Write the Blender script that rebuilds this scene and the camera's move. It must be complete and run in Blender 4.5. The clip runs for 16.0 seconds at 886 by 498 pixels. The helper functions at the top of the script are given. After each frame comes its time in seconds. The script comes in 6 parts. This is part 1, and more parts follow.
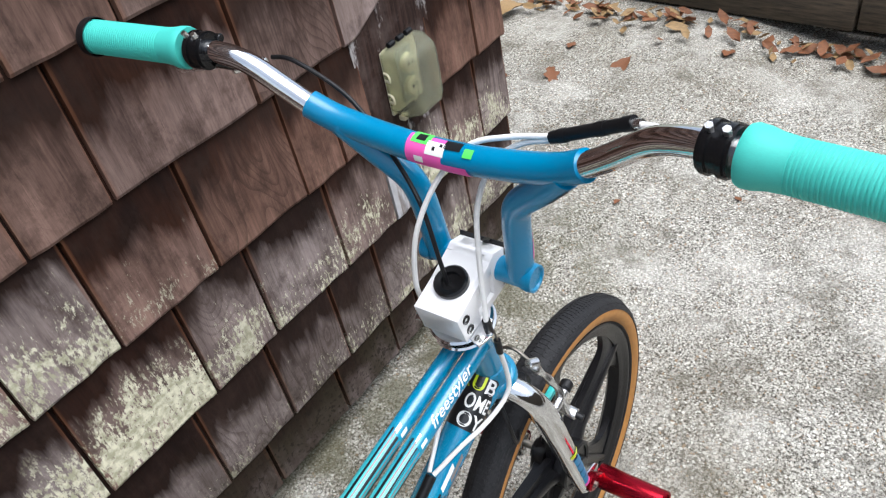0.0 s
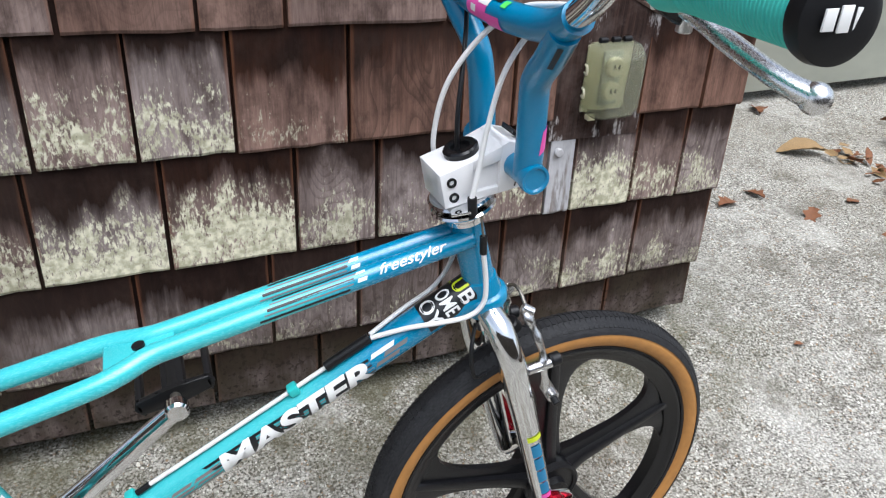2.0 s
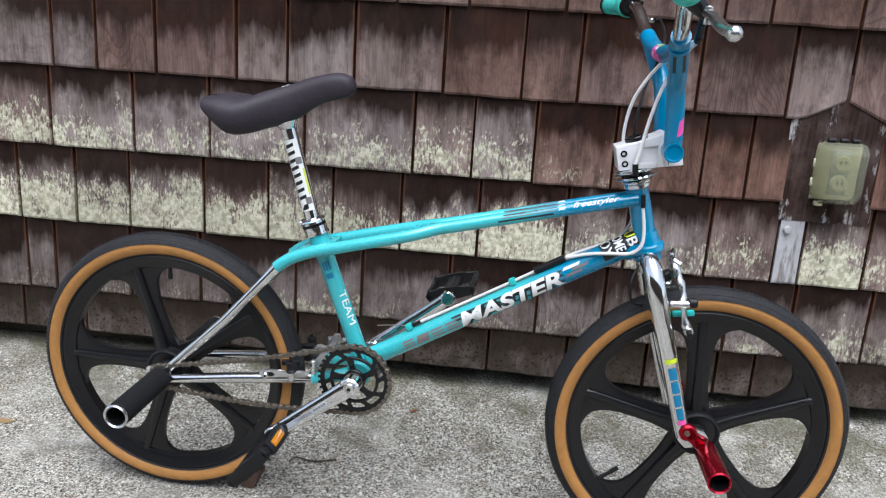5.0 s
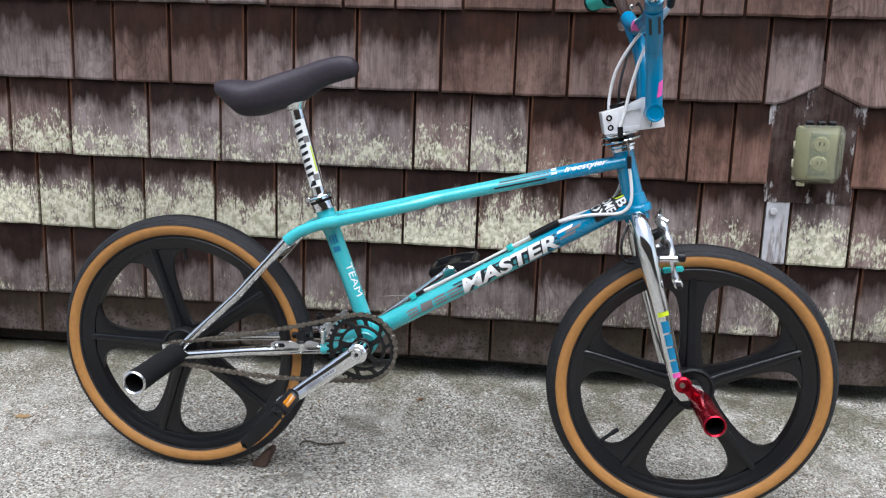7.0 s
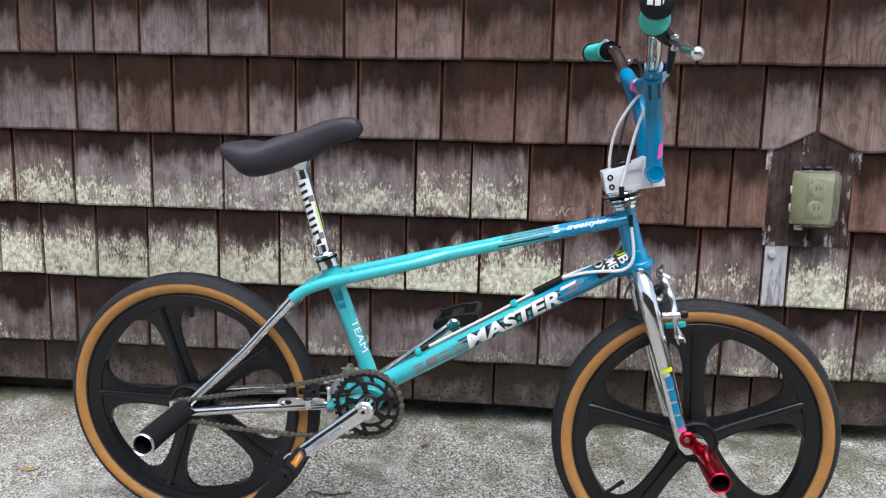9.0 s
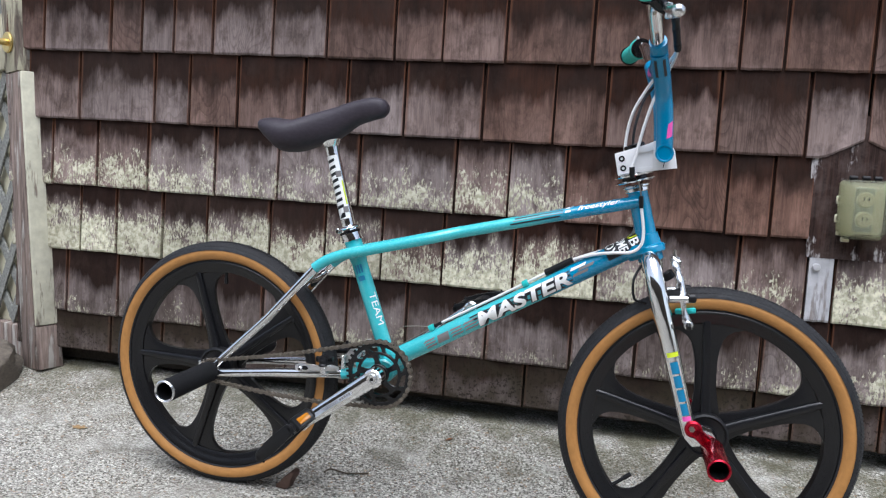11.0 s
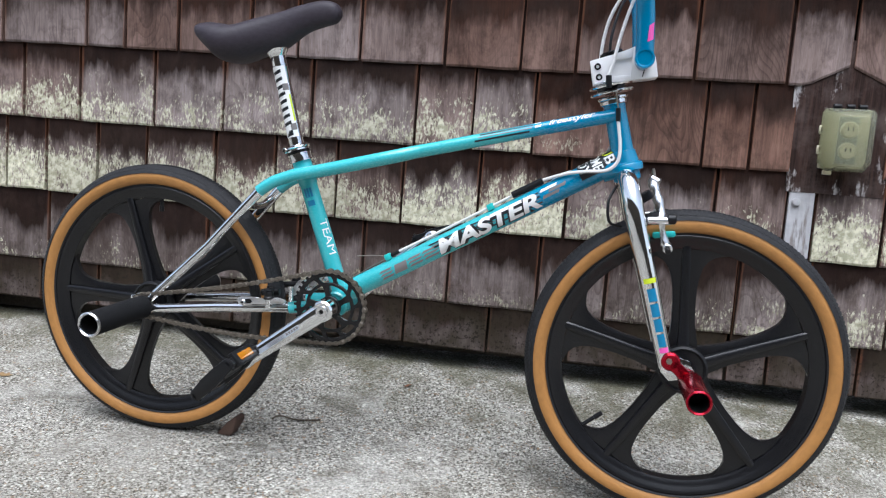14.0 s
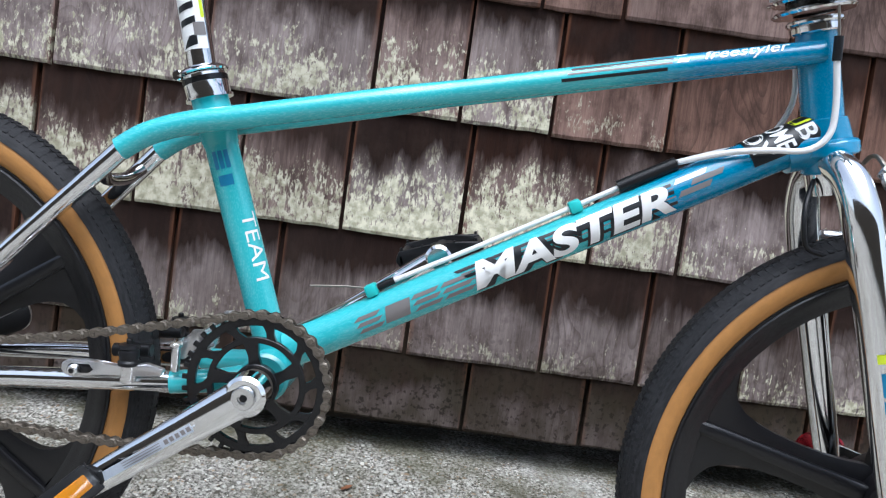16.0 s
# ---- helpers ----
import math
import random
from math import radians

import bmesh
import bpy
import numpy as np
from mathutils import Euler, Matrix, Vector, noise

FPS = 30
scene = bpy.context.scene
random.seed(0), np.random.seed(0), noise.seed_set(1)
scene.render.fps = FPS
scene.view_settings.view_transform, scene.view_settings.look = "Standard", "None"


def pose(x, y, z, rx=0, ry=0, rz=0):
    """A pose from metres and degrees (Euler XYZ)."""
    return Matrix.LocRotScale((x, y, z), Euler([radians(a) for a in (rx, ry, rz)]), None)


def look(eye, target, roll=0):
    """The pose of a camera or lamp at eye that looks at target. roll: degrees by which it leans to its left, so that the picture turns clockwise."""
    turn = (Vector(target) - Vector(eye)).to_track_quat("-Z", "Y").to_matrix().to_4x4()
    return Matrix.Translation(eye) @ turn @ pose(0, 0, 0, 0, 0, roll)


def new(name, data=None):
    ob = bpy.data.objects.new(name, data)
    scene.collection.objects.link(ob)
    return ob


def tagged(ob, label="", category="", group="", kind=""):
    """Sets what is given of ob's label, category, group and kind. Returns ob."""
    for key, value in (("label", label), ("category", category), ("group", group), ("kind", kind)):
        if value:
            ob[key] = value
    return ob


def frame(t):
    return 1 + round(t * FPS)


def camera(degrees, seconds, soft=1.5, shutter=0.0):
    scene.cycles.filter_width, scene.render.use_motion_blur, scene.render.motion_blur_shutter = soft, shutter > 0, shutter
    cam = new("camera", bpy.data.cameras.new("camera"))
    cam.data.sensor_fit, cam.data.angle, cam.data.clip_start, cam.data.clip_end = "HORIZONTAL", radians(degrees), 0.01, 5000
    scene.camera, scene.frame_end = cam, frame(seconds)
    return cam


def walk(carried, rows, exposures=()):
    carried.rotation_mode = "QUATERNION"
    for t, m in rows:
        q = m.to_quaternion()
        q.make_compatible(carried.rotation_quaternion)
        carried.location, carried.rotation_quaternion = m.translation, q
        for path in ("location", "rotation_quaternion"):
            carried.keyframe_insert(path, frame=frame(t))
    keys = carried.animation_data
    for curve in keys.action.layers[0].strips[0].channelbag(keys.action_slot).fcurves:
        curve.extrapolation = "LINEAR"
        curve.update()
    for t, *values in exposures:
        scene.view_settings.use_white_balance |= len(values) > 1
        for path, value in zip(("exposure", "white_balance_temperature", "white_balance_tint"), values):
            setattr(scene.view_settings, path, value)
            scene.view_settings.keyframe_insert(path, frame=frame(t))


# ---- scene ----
cam = camera(60.72, 16.0, 1.2)
PATH = [
    (0, (0.4216, -0.3861, 1.2392), (1.5268, 0.6835, -0.0395), -11.40),
    (0.5, (0.4634, -0.4277, 1.1753), (1.5001, 0.7519, -0.0616), -7.14),
    (1, (0.5211, -0.4884, 1.1100), (1.4395, 0.8261, -0.0850), -4.09),
    (1.5, (0.5324, -0.5447, 1.0630), (1.3704, 0.8660, -0.0809), 0.11),
    (2, (0.5420, -0.6470, 1.0256), (1.2043, 0.9493, 0.0187), 3.32),
    (2.5, (0.5598, -0.7582, 0.9873), (1.0034, 0.9547, 0.0561), 6.06),
    (3, (0.5837, -0.8336, 0.9737), (0.8482, 0.9497, 0.1073), 8.23),
    (3.5, (0.6352, -0.9533, 0.9664), (0.6960, 0.8888, 0.1894), 8.84),
    (4, (0.6757, -1.0931, 0.9635), (0.5506, 0.7879, 0.2961), 8.04),
    (4.5, (0.6870, -1.1804, 0.9618), (0.4372, 0.7181, 0.3851), 6.61),
    (5, (0.6851, -1.2624, 0.8960), (0.4302, 0.6365, 0.3249), 2.65),
    (5.2, (0.6853, -1.2791, 0.8654), (0.4267, 0.6202, 0.2950), 1.42),
    (7.3, (0.7137, -1.3861, 0.7529), (0.4385, 0.5551, 0.3602), 1.06),
    (7.5, (0.7151, -1.3936, 0.7610), (0.4424, 0.5501, 0.3791), 1.09),
    (8, (0.7240, -1.4005, 0.7754), (0.4562, 0.5509, 0.4305), 0.57),
    (8.5, (0.7231, -1.4084, 0.7789), (0.4570, 0.5475, 0.4572), 0.40),
    (9, (0.6940, -1.3746, 0.8375), (0.4288, 0.5704, 0.4547), 0.38),
    (9.2, (0.6780, -1.3435, 0.8479), (0.4177, 0.5803, 0.3688), -0.08),
    (11.3, (0.8992, -1.4274, 0.6813), (0.3201, 0.4735, 0.4596), 1.89),
    (11.5, (0.9135, -1.4420, 0.6786), (0.3153, 0.4531, 0.4525), 1.36),
    (12, (0.9335, -1.4593, 0.6929), (0.3343, 0.4335, 0.4518), 1.04),
    (12.5, (0.9433, -1.4696, 0.6879), (0.3317, 0.4176, 0.4335), 0.48),
    (13, (0.9455, -1.4436, 0.6460), (0.3571, 0.4526, 0.4074), -0.28),
    (13.5, (0.9265, -1.3824, 0.6027), (0.3710, 0.5159, 0.3073), 0.89),
    (14, (0.8533, -1.2921, 0.5895), (0.4161, 0.6362, 0.2884), 3.11),
    (14.5, (0.7697, -1.1420, 0.5623), (0.3660, 0.7909, 0.2486), 4.97),
    (15, (0.6932, -0.9537, 0.5373), (0.3516, 0.9897, 0.2127), 5.74),
    (15.5, (0.6094, -0.8067, 0.5163), (0.4527, 1.1688, 0.2465), 6.44),
    (16, (0.5427, -0.7157, 0.4952), (0.4903, 1.2702, 0.2667), 7.25),
]
walk(cam, [(t, look(eye, target, roll)) for t, eye, target, roll in PATH], exposures=((0.0, 0.24, 6100, 9), (1.5, 0.22, 6050, 9), (3.0, 0.2, 5900, 9), (9.2, 0.2, 5850, 10), (12.5, 0.22, 5820, 10), (14.5, 0.25, 5780, 9), (16.0, 0.34, 5700, 9)))

# ---- light ----
world = bpy.data.worlds.new("overcast_sky")
scene.world = world
world.use_nodes = True
wn = world.node_tree
sky = wn.nodes.new("ShaderNodeTexSky")
sky.sky_type = "NISHITA"
sky.sun_disc = False
sky.sun_elevation, sky.sun_rotation = radians(70), radians(166)
sky.air_density, sky.dust_density = 1.0, 3.0
grey = wn.nodes.new("ShaderNodeRGBToBW")
veil = wn.nodes.new("ShaderNodeMixRGB")
veil.inputs[0].default_value = 0.62
wn.links.new(sky.outputs[0], grey.inputs[0])
wn.links.new(sky.outputs[0], veil.inputs[1])
wn.links.new(grey.outputs[0], veil.inputs[2])
wn.links.new(veil.outputs[0], wn.nodes["Background"].inputs[0])
wn.nodes["Background"].inputs[1].default_value = 0.245
sun_data = bpy.data.lights.new("sun", "SUN")
sun_data.energy, sun_data.angle, sun_data.color = 3.1, radians(60), (1.0, 0.975, 0.95)
sun = new("sun", sun_data)
sun.matrix_world = look((1.2, -2.6, 8.0), (0.5, 0.3, 0.3))


# ---- materials ----
class Nodes:
    """A short hand for one node material."""

    def __init__(self, name):
        self.m = bpy.data.materials.new(name)
        self.m.use_nodes = True
        self.t = self.m.node_tree
        self.b = self.t.nodes["Principled BSDF"]

    def n(self, kind, **props):
        node = self.t.nodes.new("ShaderNode" + kind)
        for k, v in props.items():
            if k == "operation":
                node.operation = v
            elif k == "blend_type":
                node.blend_type = v
            elif k == "feature":
                node.feature = v
        return node

    def put(self, socket, v):
        if hasattr(v, "is_output"):
            self.t.links.new(v, socket)
        elif isinstance(v, (tuple, list)) and len(v) == 3 and socket.type == "RGBA":
            socket.default_value = (*v, 1)
        else:
            socket.default_value = v

    def math(self, op, a, b=0.0, clamp=False):
        node = self.n("Math", operation=op)
        node.use_clamp = clamp
        self.put(node.inputs[0], a)
        self.put(node.inputs[1], b)
        return node.outputs[0]

    def mix(self, f, a, b, mode="MIX"):
        node = self.n("MixRGB", blend_type=mode)
        self.put(node.inputs[0], f)
        self.put(node.inputs[1], a)
        self.put(node.inputs[2], b)
        return node.outputs[0]

    def step(self, v, lo, hi, a=0.0, b=1.0):
        node = self.n("MapRange")
        node.clamp = True
        for k, x in zip(range(5), (v, lo, hi, a, b)):
            self.put(node.inputs[k], x)
        return node.outputs[0]

    def noise(self, scale, at=None, detail=4.0, rough=0.55):
        node = self.n("TexNoise")
        node.inputs["Scale"].default_value, node.inputs["Detail"].default_value, node.inputs["Roughness"].default_value = scale, detail, rough
        if at is not None:
            self.put(node.inputs["Vector"], at)
        return node.outputs["Fac"]

    def cells(self, scale, at=None, out="Distance", feature="F1"):
        node = self.n("TexVoronoi", feature=feature)
        node.inputs["Scale"].default_value = scale
        if at is not None:
            self.put(node.inputs["Vector"], at)
        return node.outputs[out]

    def where(self):
        return self.n("NewGeometry").outputs["Position"]

    def local(self):
        return self.n("TexCoord").outputs["Object"]

    def stretch(self, at, x, y, z):
        node = self.n("Mapping")
        self.put(node.inputs[0], at)
        node.inputs["Scale"].default_value = (x, y, z)
        return node.outputs[0]

    def xyz(self, at):
        node = self.n("SeparateXYZ")
        self.put(node.inputs[0], at)
        return node.outputs

    def bump(self, height, strength=0.3, distance=0.002):
        node = self.n("Bump")
        node.inputs["Strength"].default_value, node.inputs["Distance"].default_value = strength, distance
        self.put(node.inputs["Height"], height)
        self.put(self.b.inputs["Normal"], node.outputs[0])

    def base(self, v):
        self.put(self.b.inputs["Base Color"], v)

    def rough(self, v):
        self.put(self.b.inputs["Roughness"], v)

    def sheen(self, v):
        self.b.inputs["Specular IOR Level"].default_value = v

    def metal(self, v=1.0):
        self.b.inputs["Metallic"].default_value = v


def paint(name, colour, rough=0.35, vary=0.12, metal=0.0, coat=0.0, scale=60.0, relief=0.0, gloss=0.5):
    k = Nodes(name)
    n1, n2 = k.noise(scale), k.noise(scale * 7)
    dark = tuple(c * (1 - 2 * vary) for c in colour)
    k.base(k.mix(k.step(k.math("ADD", k.math("MULTIPLY", n1, 0.7), k.math("MULTIPLY", n2, 0.3)), 0.3, 0.7), dark, colour))
    k.rough(k.step(n2, 0.3, 0.7, rough * 0.85, rough * 1.2))
    k.metal(metal)
    k.sheen(gloss)
    k.b.inputs["Coat Weight"].default_value = coat
    k.b.inputs["Coat Roughness"].default_value = 0.08
    if relief:
        k.bump(n2, relief, 0.001)
    return k.m


def fade_paint(name, lo, hi):
    """Frame paint that fades from turquoise at the rear to blue at the head tube."""
    k = Nodes(name)
    x = k.xyz(k.where())[0]
    f = k.step(k.math("ADD", x, k.math("MULTIPLY", k.noise(30), 0.02)), lo, hi)
    speck = k.step(k.noise(420), 0.35, 0.75)
    c = k.mix(f, (0.060, 0.46, 0.49), (0.002, 0.205, 0.385))
    k.base(k.mix(k.math("MULTIPLY", speck, 0.12), c, (0.02, 0.30, 0.32)))
    k.rough(k.step(k.noise(90), 0.3, 0.7, 0.2, 0.32))
    k.b.inputs["Coat Weight"].default_value = 0.7
    k.b.inputs["Coat Roughness"].default_value = 0.06
    return k.m


def chrome(name, rough=0.06, colour=(0.78, 0.79, 0.8)):
    k = Nodes(name)
    k.base(k.mix(k.step(k.noise(140), 0.55, 0.75), colour, tuple(c * 0.8 for c in colour)))
    k.metal()
    k.rough(k.step(k.noise(60), 0.35, 0.75, rough, rough * 2.6))
    return k.m


def shingle_material(name):
    """Weathered cedar: darker upper part, bleached grey and lichen towards the butt."""
    k = Nodes(name)
    info = k.n("ObjectInfo")
    own = info.outputs["Random"]
    rgb = k.n("SeparateColor")
    k.put(rgb.inputs[0], info.outputs["Color"])
    lichen, bleach, red = rgb.outputs[0], rgb.outputs[1], rgb.outputs[2]
    at = k.where()
    shift = k.n("VectorMath")
    shift.operation = "ADD"
    comb = k.n("CombineXYZ")
    k.put(comb.inputs[0], k.math("MULTIPLY", own, 37.0))
    k.put(comb.inputs[2], k.math("MULTIPLY", own, 11.0))
    k.put(shift.inputs[0], at)
    k.put(shift.inputs[1], comb.outputs[0])
    p = shift.outputs[0]
    grain = k.noise(1.0, k.stretch(p, 260, 60, 9), 6.0, 0.70)
    fine = k.noise(1.0, k.stretch(p, 620, 120, 22), 3.0, 0.6)
    blot = k.noise(9, p, 3.0)
    streak = k.noise(1.0, k.stretch(p, 75, 25, 5), 4.0, 0.65)
    across, _, v = k.xyz(k.local())
    soft = k.noise(1.0, k.stretch(p, 34, 16, 7), 6.0, 0.66)
    lines = k.step(k.math("ADD", k.math("MULTIPLY", grain, 0.38), k.math("MULTIPLY", soft, 0.62)), 0.31, 0.68)
    # growth rings that bend into arches on the flat-sawn ones
    bent = k.n("TexNoise")
    bent.inputs["Scale"].default_value, bent.inputs["Detail"].default_value = 1.0, 1.0
    k.put(bent.inputs["Vector"], k.stretch(p, 9, 6, 3.2))
    rings = k.math("FRACT", k.math("MULTIPLY", bent.outputs["Fac"], 26.0))
    rings = k.math("MULTIPLY", k.step(rings, 0.62, 0.95), k.step(own, 0.45, 0.9, 0.06, 0.42))
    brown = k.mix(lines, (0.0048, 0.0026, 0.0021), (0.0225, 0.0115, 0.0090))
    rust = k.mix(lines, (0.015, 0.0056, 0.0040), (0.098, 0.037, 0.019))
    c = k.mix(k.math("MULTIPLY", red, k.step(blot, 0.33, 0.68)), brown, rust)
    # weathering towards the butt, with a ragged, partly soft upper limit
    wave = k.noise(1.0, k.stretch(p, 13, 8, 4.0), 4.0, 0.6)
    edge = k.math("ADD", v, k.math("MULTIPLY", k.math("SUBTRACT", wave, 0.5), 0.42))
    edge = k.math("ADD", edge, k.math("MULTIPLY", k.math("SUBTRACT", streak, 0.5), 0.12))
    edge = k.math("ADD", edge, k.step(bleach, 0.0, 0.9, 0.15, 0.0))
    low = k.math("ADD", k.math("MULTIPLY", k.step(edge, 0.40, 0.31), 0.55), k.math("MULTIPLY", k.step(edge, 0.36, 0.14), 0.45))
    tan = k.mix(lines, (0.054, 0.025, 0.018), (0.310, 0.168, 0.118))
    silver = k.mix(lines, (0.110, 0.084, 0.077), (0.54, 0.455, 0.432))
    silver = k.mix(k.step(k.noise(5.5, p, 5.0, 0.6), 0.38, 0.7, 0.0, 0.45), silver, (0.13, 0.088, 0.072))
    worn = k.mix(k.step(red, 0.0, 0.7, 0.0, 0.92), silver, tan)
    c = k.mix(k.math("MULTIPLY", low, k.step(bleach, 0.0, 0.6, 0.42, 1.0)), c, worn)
    c = k.mix(rings, c, (0.028, 0.016, 0.012))
    # dark checks along the grain
    c = k.mix(k.math("MULTIPLY", k.step(fine, 0.60, 0.74), 0.5), c, (0.022, 0.013, 0.010))
    # mottled stains
    c = k.mix(k.step(k.noise(1.0, k.stretch(p, 22, 12, 15), 7.0, 0.70), 0.48, 0.66, 0.0, 0.62), c, (0.034, 0.020, 0.015))
    # bare tan wood along the split sides
    side = k.math("ADD", k.math("ABSOLUTE", across), k.math("MULTIPLY", k.math("SUBTRACT", streak, 0.5), 0.10))
    c = k.mix(k.math("MULTIPLY", k.step(side, 0.472, 0.498), 0.34), c, (0.22, 0.085, 0.040))
    # lichen flecks, denser near the butt
    fleck = k.math("ADD", k.math("MULTIPLY", k.noise(1.0, k.stretch(p, 210, 70, 80), 6.0, 0.72), 0.66), k.math("MULTIPLY", k.noise(20, p, 4.0), 0.34))
    lim = k.step(k.math("ADD", k.step(edge, 0.36, 0.12), k.math("MULTIPLY", lichen, 0.9)), 0.6, 1.9, 0.62, 0.415)
    f = k.math("MULTIPLY", k.step(k.math("SUBTRACT", fleck, lim), 0.0, 0.05), k.step(lichen, 0.05, 0.3))
    pale = k.mix(k.step(k.noise(85, p, 3.0), 0.38, 0.62), (0.42, 0.405, 0.275), (0.78, 0.75, 0.57))
    c = k.mix(k.math("MULTIPLY", f, k.step(edge, 0.38, 0.29, 0.0, 0.92)), c, pale)
    # broad damp patches
    c = k.mix(k.step(k.noise(3.0, at, 3.0), 0.45, 0.7, 0.0, 0.28), c, (0.040, 0.029, 0.024))
    # moss near the ground
    wz = k.xyz(at)[2]
    moss = k.math("MULTIPLY", k.step(wz, 0.32, 0.12), k.step(k.noise(14, at, 5.0), 0.34, 0.60))
    c = k.mix(k.math("MULTIPLY", moss, 0.80), c, (0.034, 0.028, 0.017))
    spots = k.math("MULTIPLY", k.step(wz, 0.26, 0.16), k.step(k.noise(120, at, 5.0), 0.54, 0.62))
    c = k.mix(k.math("MULTIPLY", spots, 0.7), c, (0.012, 0.010, 0.007))
    k.base(k.mix(k.math("MULTIPLY", own, 0.22), c, (0.045, 0.030, 0.024)))
    k.rough(k.step(grain, 0.3, 0.7, 0.7, 0.95))
    k.sheen(0.1)
    k.bump(k.math("ADD", grain, k.math("MULTIPLY", fleck, 0.6)), 0.36, 0.0025)
    return k.m


def concrete_material(name):
    """Exposed aggregate: pale, tan and dark chips close together in worn grey cement, with stains."""
    k = Nodes(name)
    at = k.where()
    flat = k.stretch(at, 1, 1, 0.6)
    wcol = k.n("TexNoise")
    wcol.inputs["Scale"].default_value = 70
    k.put(wcol.inputs[0], flat)
    warp = k.mix(0.010, flat, wcol.outputs["Color"])

    def chips(scale, cover):
        v = k.n("TexVoronoi")
        v.inputs["Scale"].default_value = scale
        k.put(v.inputs["Vector"], warp)
        tone = k.n("SeparateColor")
        k.put(tone.inputs[0], v.outputs["Color"])
        c = k.mix(k.step(tone.outputs[0], 0.15, 0.9), (0.09, 0.08, 0.065), (0.80, 0.78, 0.70))
        c = k.mix(k.step(tone.outputs[1], 0.84, 0.9), c, (0.30, 0.20, 0.12))
        return k.math("MULTIPLY", k.step(v.outputs["Distance"], 0.52, 0.36), k.step(tone.outputs[2], cover, cover + 0.06)), c

    big = k.step(k.noise(2.2, at, 5.0, 0.6), 0.35, 0.68)
    cement = k.mix(k.step(k.noise(190, at, 5.0, 0.72), 0.40, 0.60), (0.036, 0.031, 0.025), (0.48, 0.455, 0.40))
    f1, c1 = chips(125, 0.66)
    f2, c2 = chips(230, 0.45)
    c = k.mix(f2, cement, c2)
    c = k.mix(k.math("MULTIPLY", f1, k.step(big, 0.0, 1.0, 0.7, 1.0)), c, c1)
    rub = k.step(k.noise(95, at, 6.0, 0.75), 0.50, 0.60)
    c = k.mix(k.math("MULTIPLY", rub, k.step(big, 0.0, 1.0, 0.20, 0.62)), c, (0.62, 0.60, 0.53))
    worn = k.step(k.noise(3.1, at, 7.0, 0.7), 0.50, 0.64)
    c = k.mix(k.math("MULTIPLY", worn, 0.36), c, (0.62, 0.60, 0.55))
    c = k.mix(k.math("MULTIPLY", k.step(k.noise(7.0, at, 6.0, 0.7), 0.52, 0.64), 0.5), c, (0.09, 0.08, 0.06))
    c = k.mix(k.math("MULTIPLY", k.step(k.noise(1.3, at, 4.0), 0.46, 0.68), 0.36), c, (0.12, 0.10, 0.062))
    y = k.xyz(at)[1]
    green = k.math("MULTIPLY", k.step(k.math("ADD", y, k.math("MULTIPLY", k.noise(6, at), 0.30)), 0.30, 0.56), k.step(k.noise(11, at, 5.0), 0.34, 0.58))
    green = k.math("MULTIPLY", green, k.step(k.xyz(at)[0], 2.0, 1.6))
    c = k.mix(k.math("MULTIPLY", green, 0.74), c, (0.085, 0.080, 0.044))
    k.base(c)
    k.rough(0.9)
    k.sheen(0.15)
    k.bump(k.math("ADD", k.math("ADD", f1, k.math("MULTIPLY", f2, 0.6)), k.math("MULTIPLY", k.noise(320, at), 0.4)), 0.8, 0.004)
    return k.m


def peeling_paint(name, cover=0.5, tint=(0.62, 0.60, 0.47), wood=(0.13, 0.105, 0.085)):
    k = Nodes(name)
    at = k.where()
    grain = k.noise(1.0, k.stretch(at, 90, 90, 6), 5.0, 0.65)
    patch = k.math("ADD", k.math("MULTIPLY", k.noise(1.0, k.stretch(at, 26, 26, 5), 5.0, 0.6), 0.7), k.math("MULTIPLY", grain, 0.3))
    f = k.step(patch, cover - 0.03, cover + 0.03)
    raw = k.mix(k.step(grain, 0.3, 0.7), tuple(c * 0.4 for c in wood), tuple(min(1, c * 1.8) for c in wood))
    coatc = k.mix(k.step(k.noise(35, at), 0.3, 0.7), tuple(c * 0.75 for c in tint), tint)
    k.base(k.mix(f, coatc, raw))
    k.rough(0.8)
    k.sheen(0.15)
    k.bump(k.math("SUBTRACT", grain, f), 0.5, 0.002)
    return k.m


def flaking_board(name):
    """Dark brown stained board, its pale old paint left in flakes along the edges."""
    k = Nodes(name)
    at = k.where()
    x, _, z = k.xyz(at)
    grain = k.noise(1.0, k.stretch(at, 150, 60, 9), 5.0, 0.65)
    brown = k.mix(k.step(grain, 0.3, 0.7), (0.010, 0.0058, 0.0048), (0.060, 0.034, 0.027))
    brown = k.mix(k.step(k.noise(16, at, 5.0, 0.65), 0.45, 0.68, 0.0, 0.6), brown, (0.12, 0.090, 0.080))
    rim = k.math("MAXIMUM", k.step(k.math("ABSOLUTE", k.math("SUBTRACT", x, 1.306)), 0.055, 0.105), k.step(z, 0.555, 0.51))
    flake = k.math("ADD", k.math("MULTIPLY", k.noise(1.0, k.stretch(at, 38, 38, 17), 6.0, 0.68), 0.8), k.math("MULTIPLY", grain, 0.2))
    f = k.step(k.math("ADD", flake, k.math("MULTIPLY", rim, 0.105)), 0.625, 0.70)
    k.base(k.mix(f, brown, k.mix(grain, (0.26, 0.235, 0.23), (0.56, 0.53, 0.52))))
    k.rough(0.8)
    k.sheen(0.15)
    k.bump(k.math("ADD", grain, f), 0.5, 0.002)
    return k.m


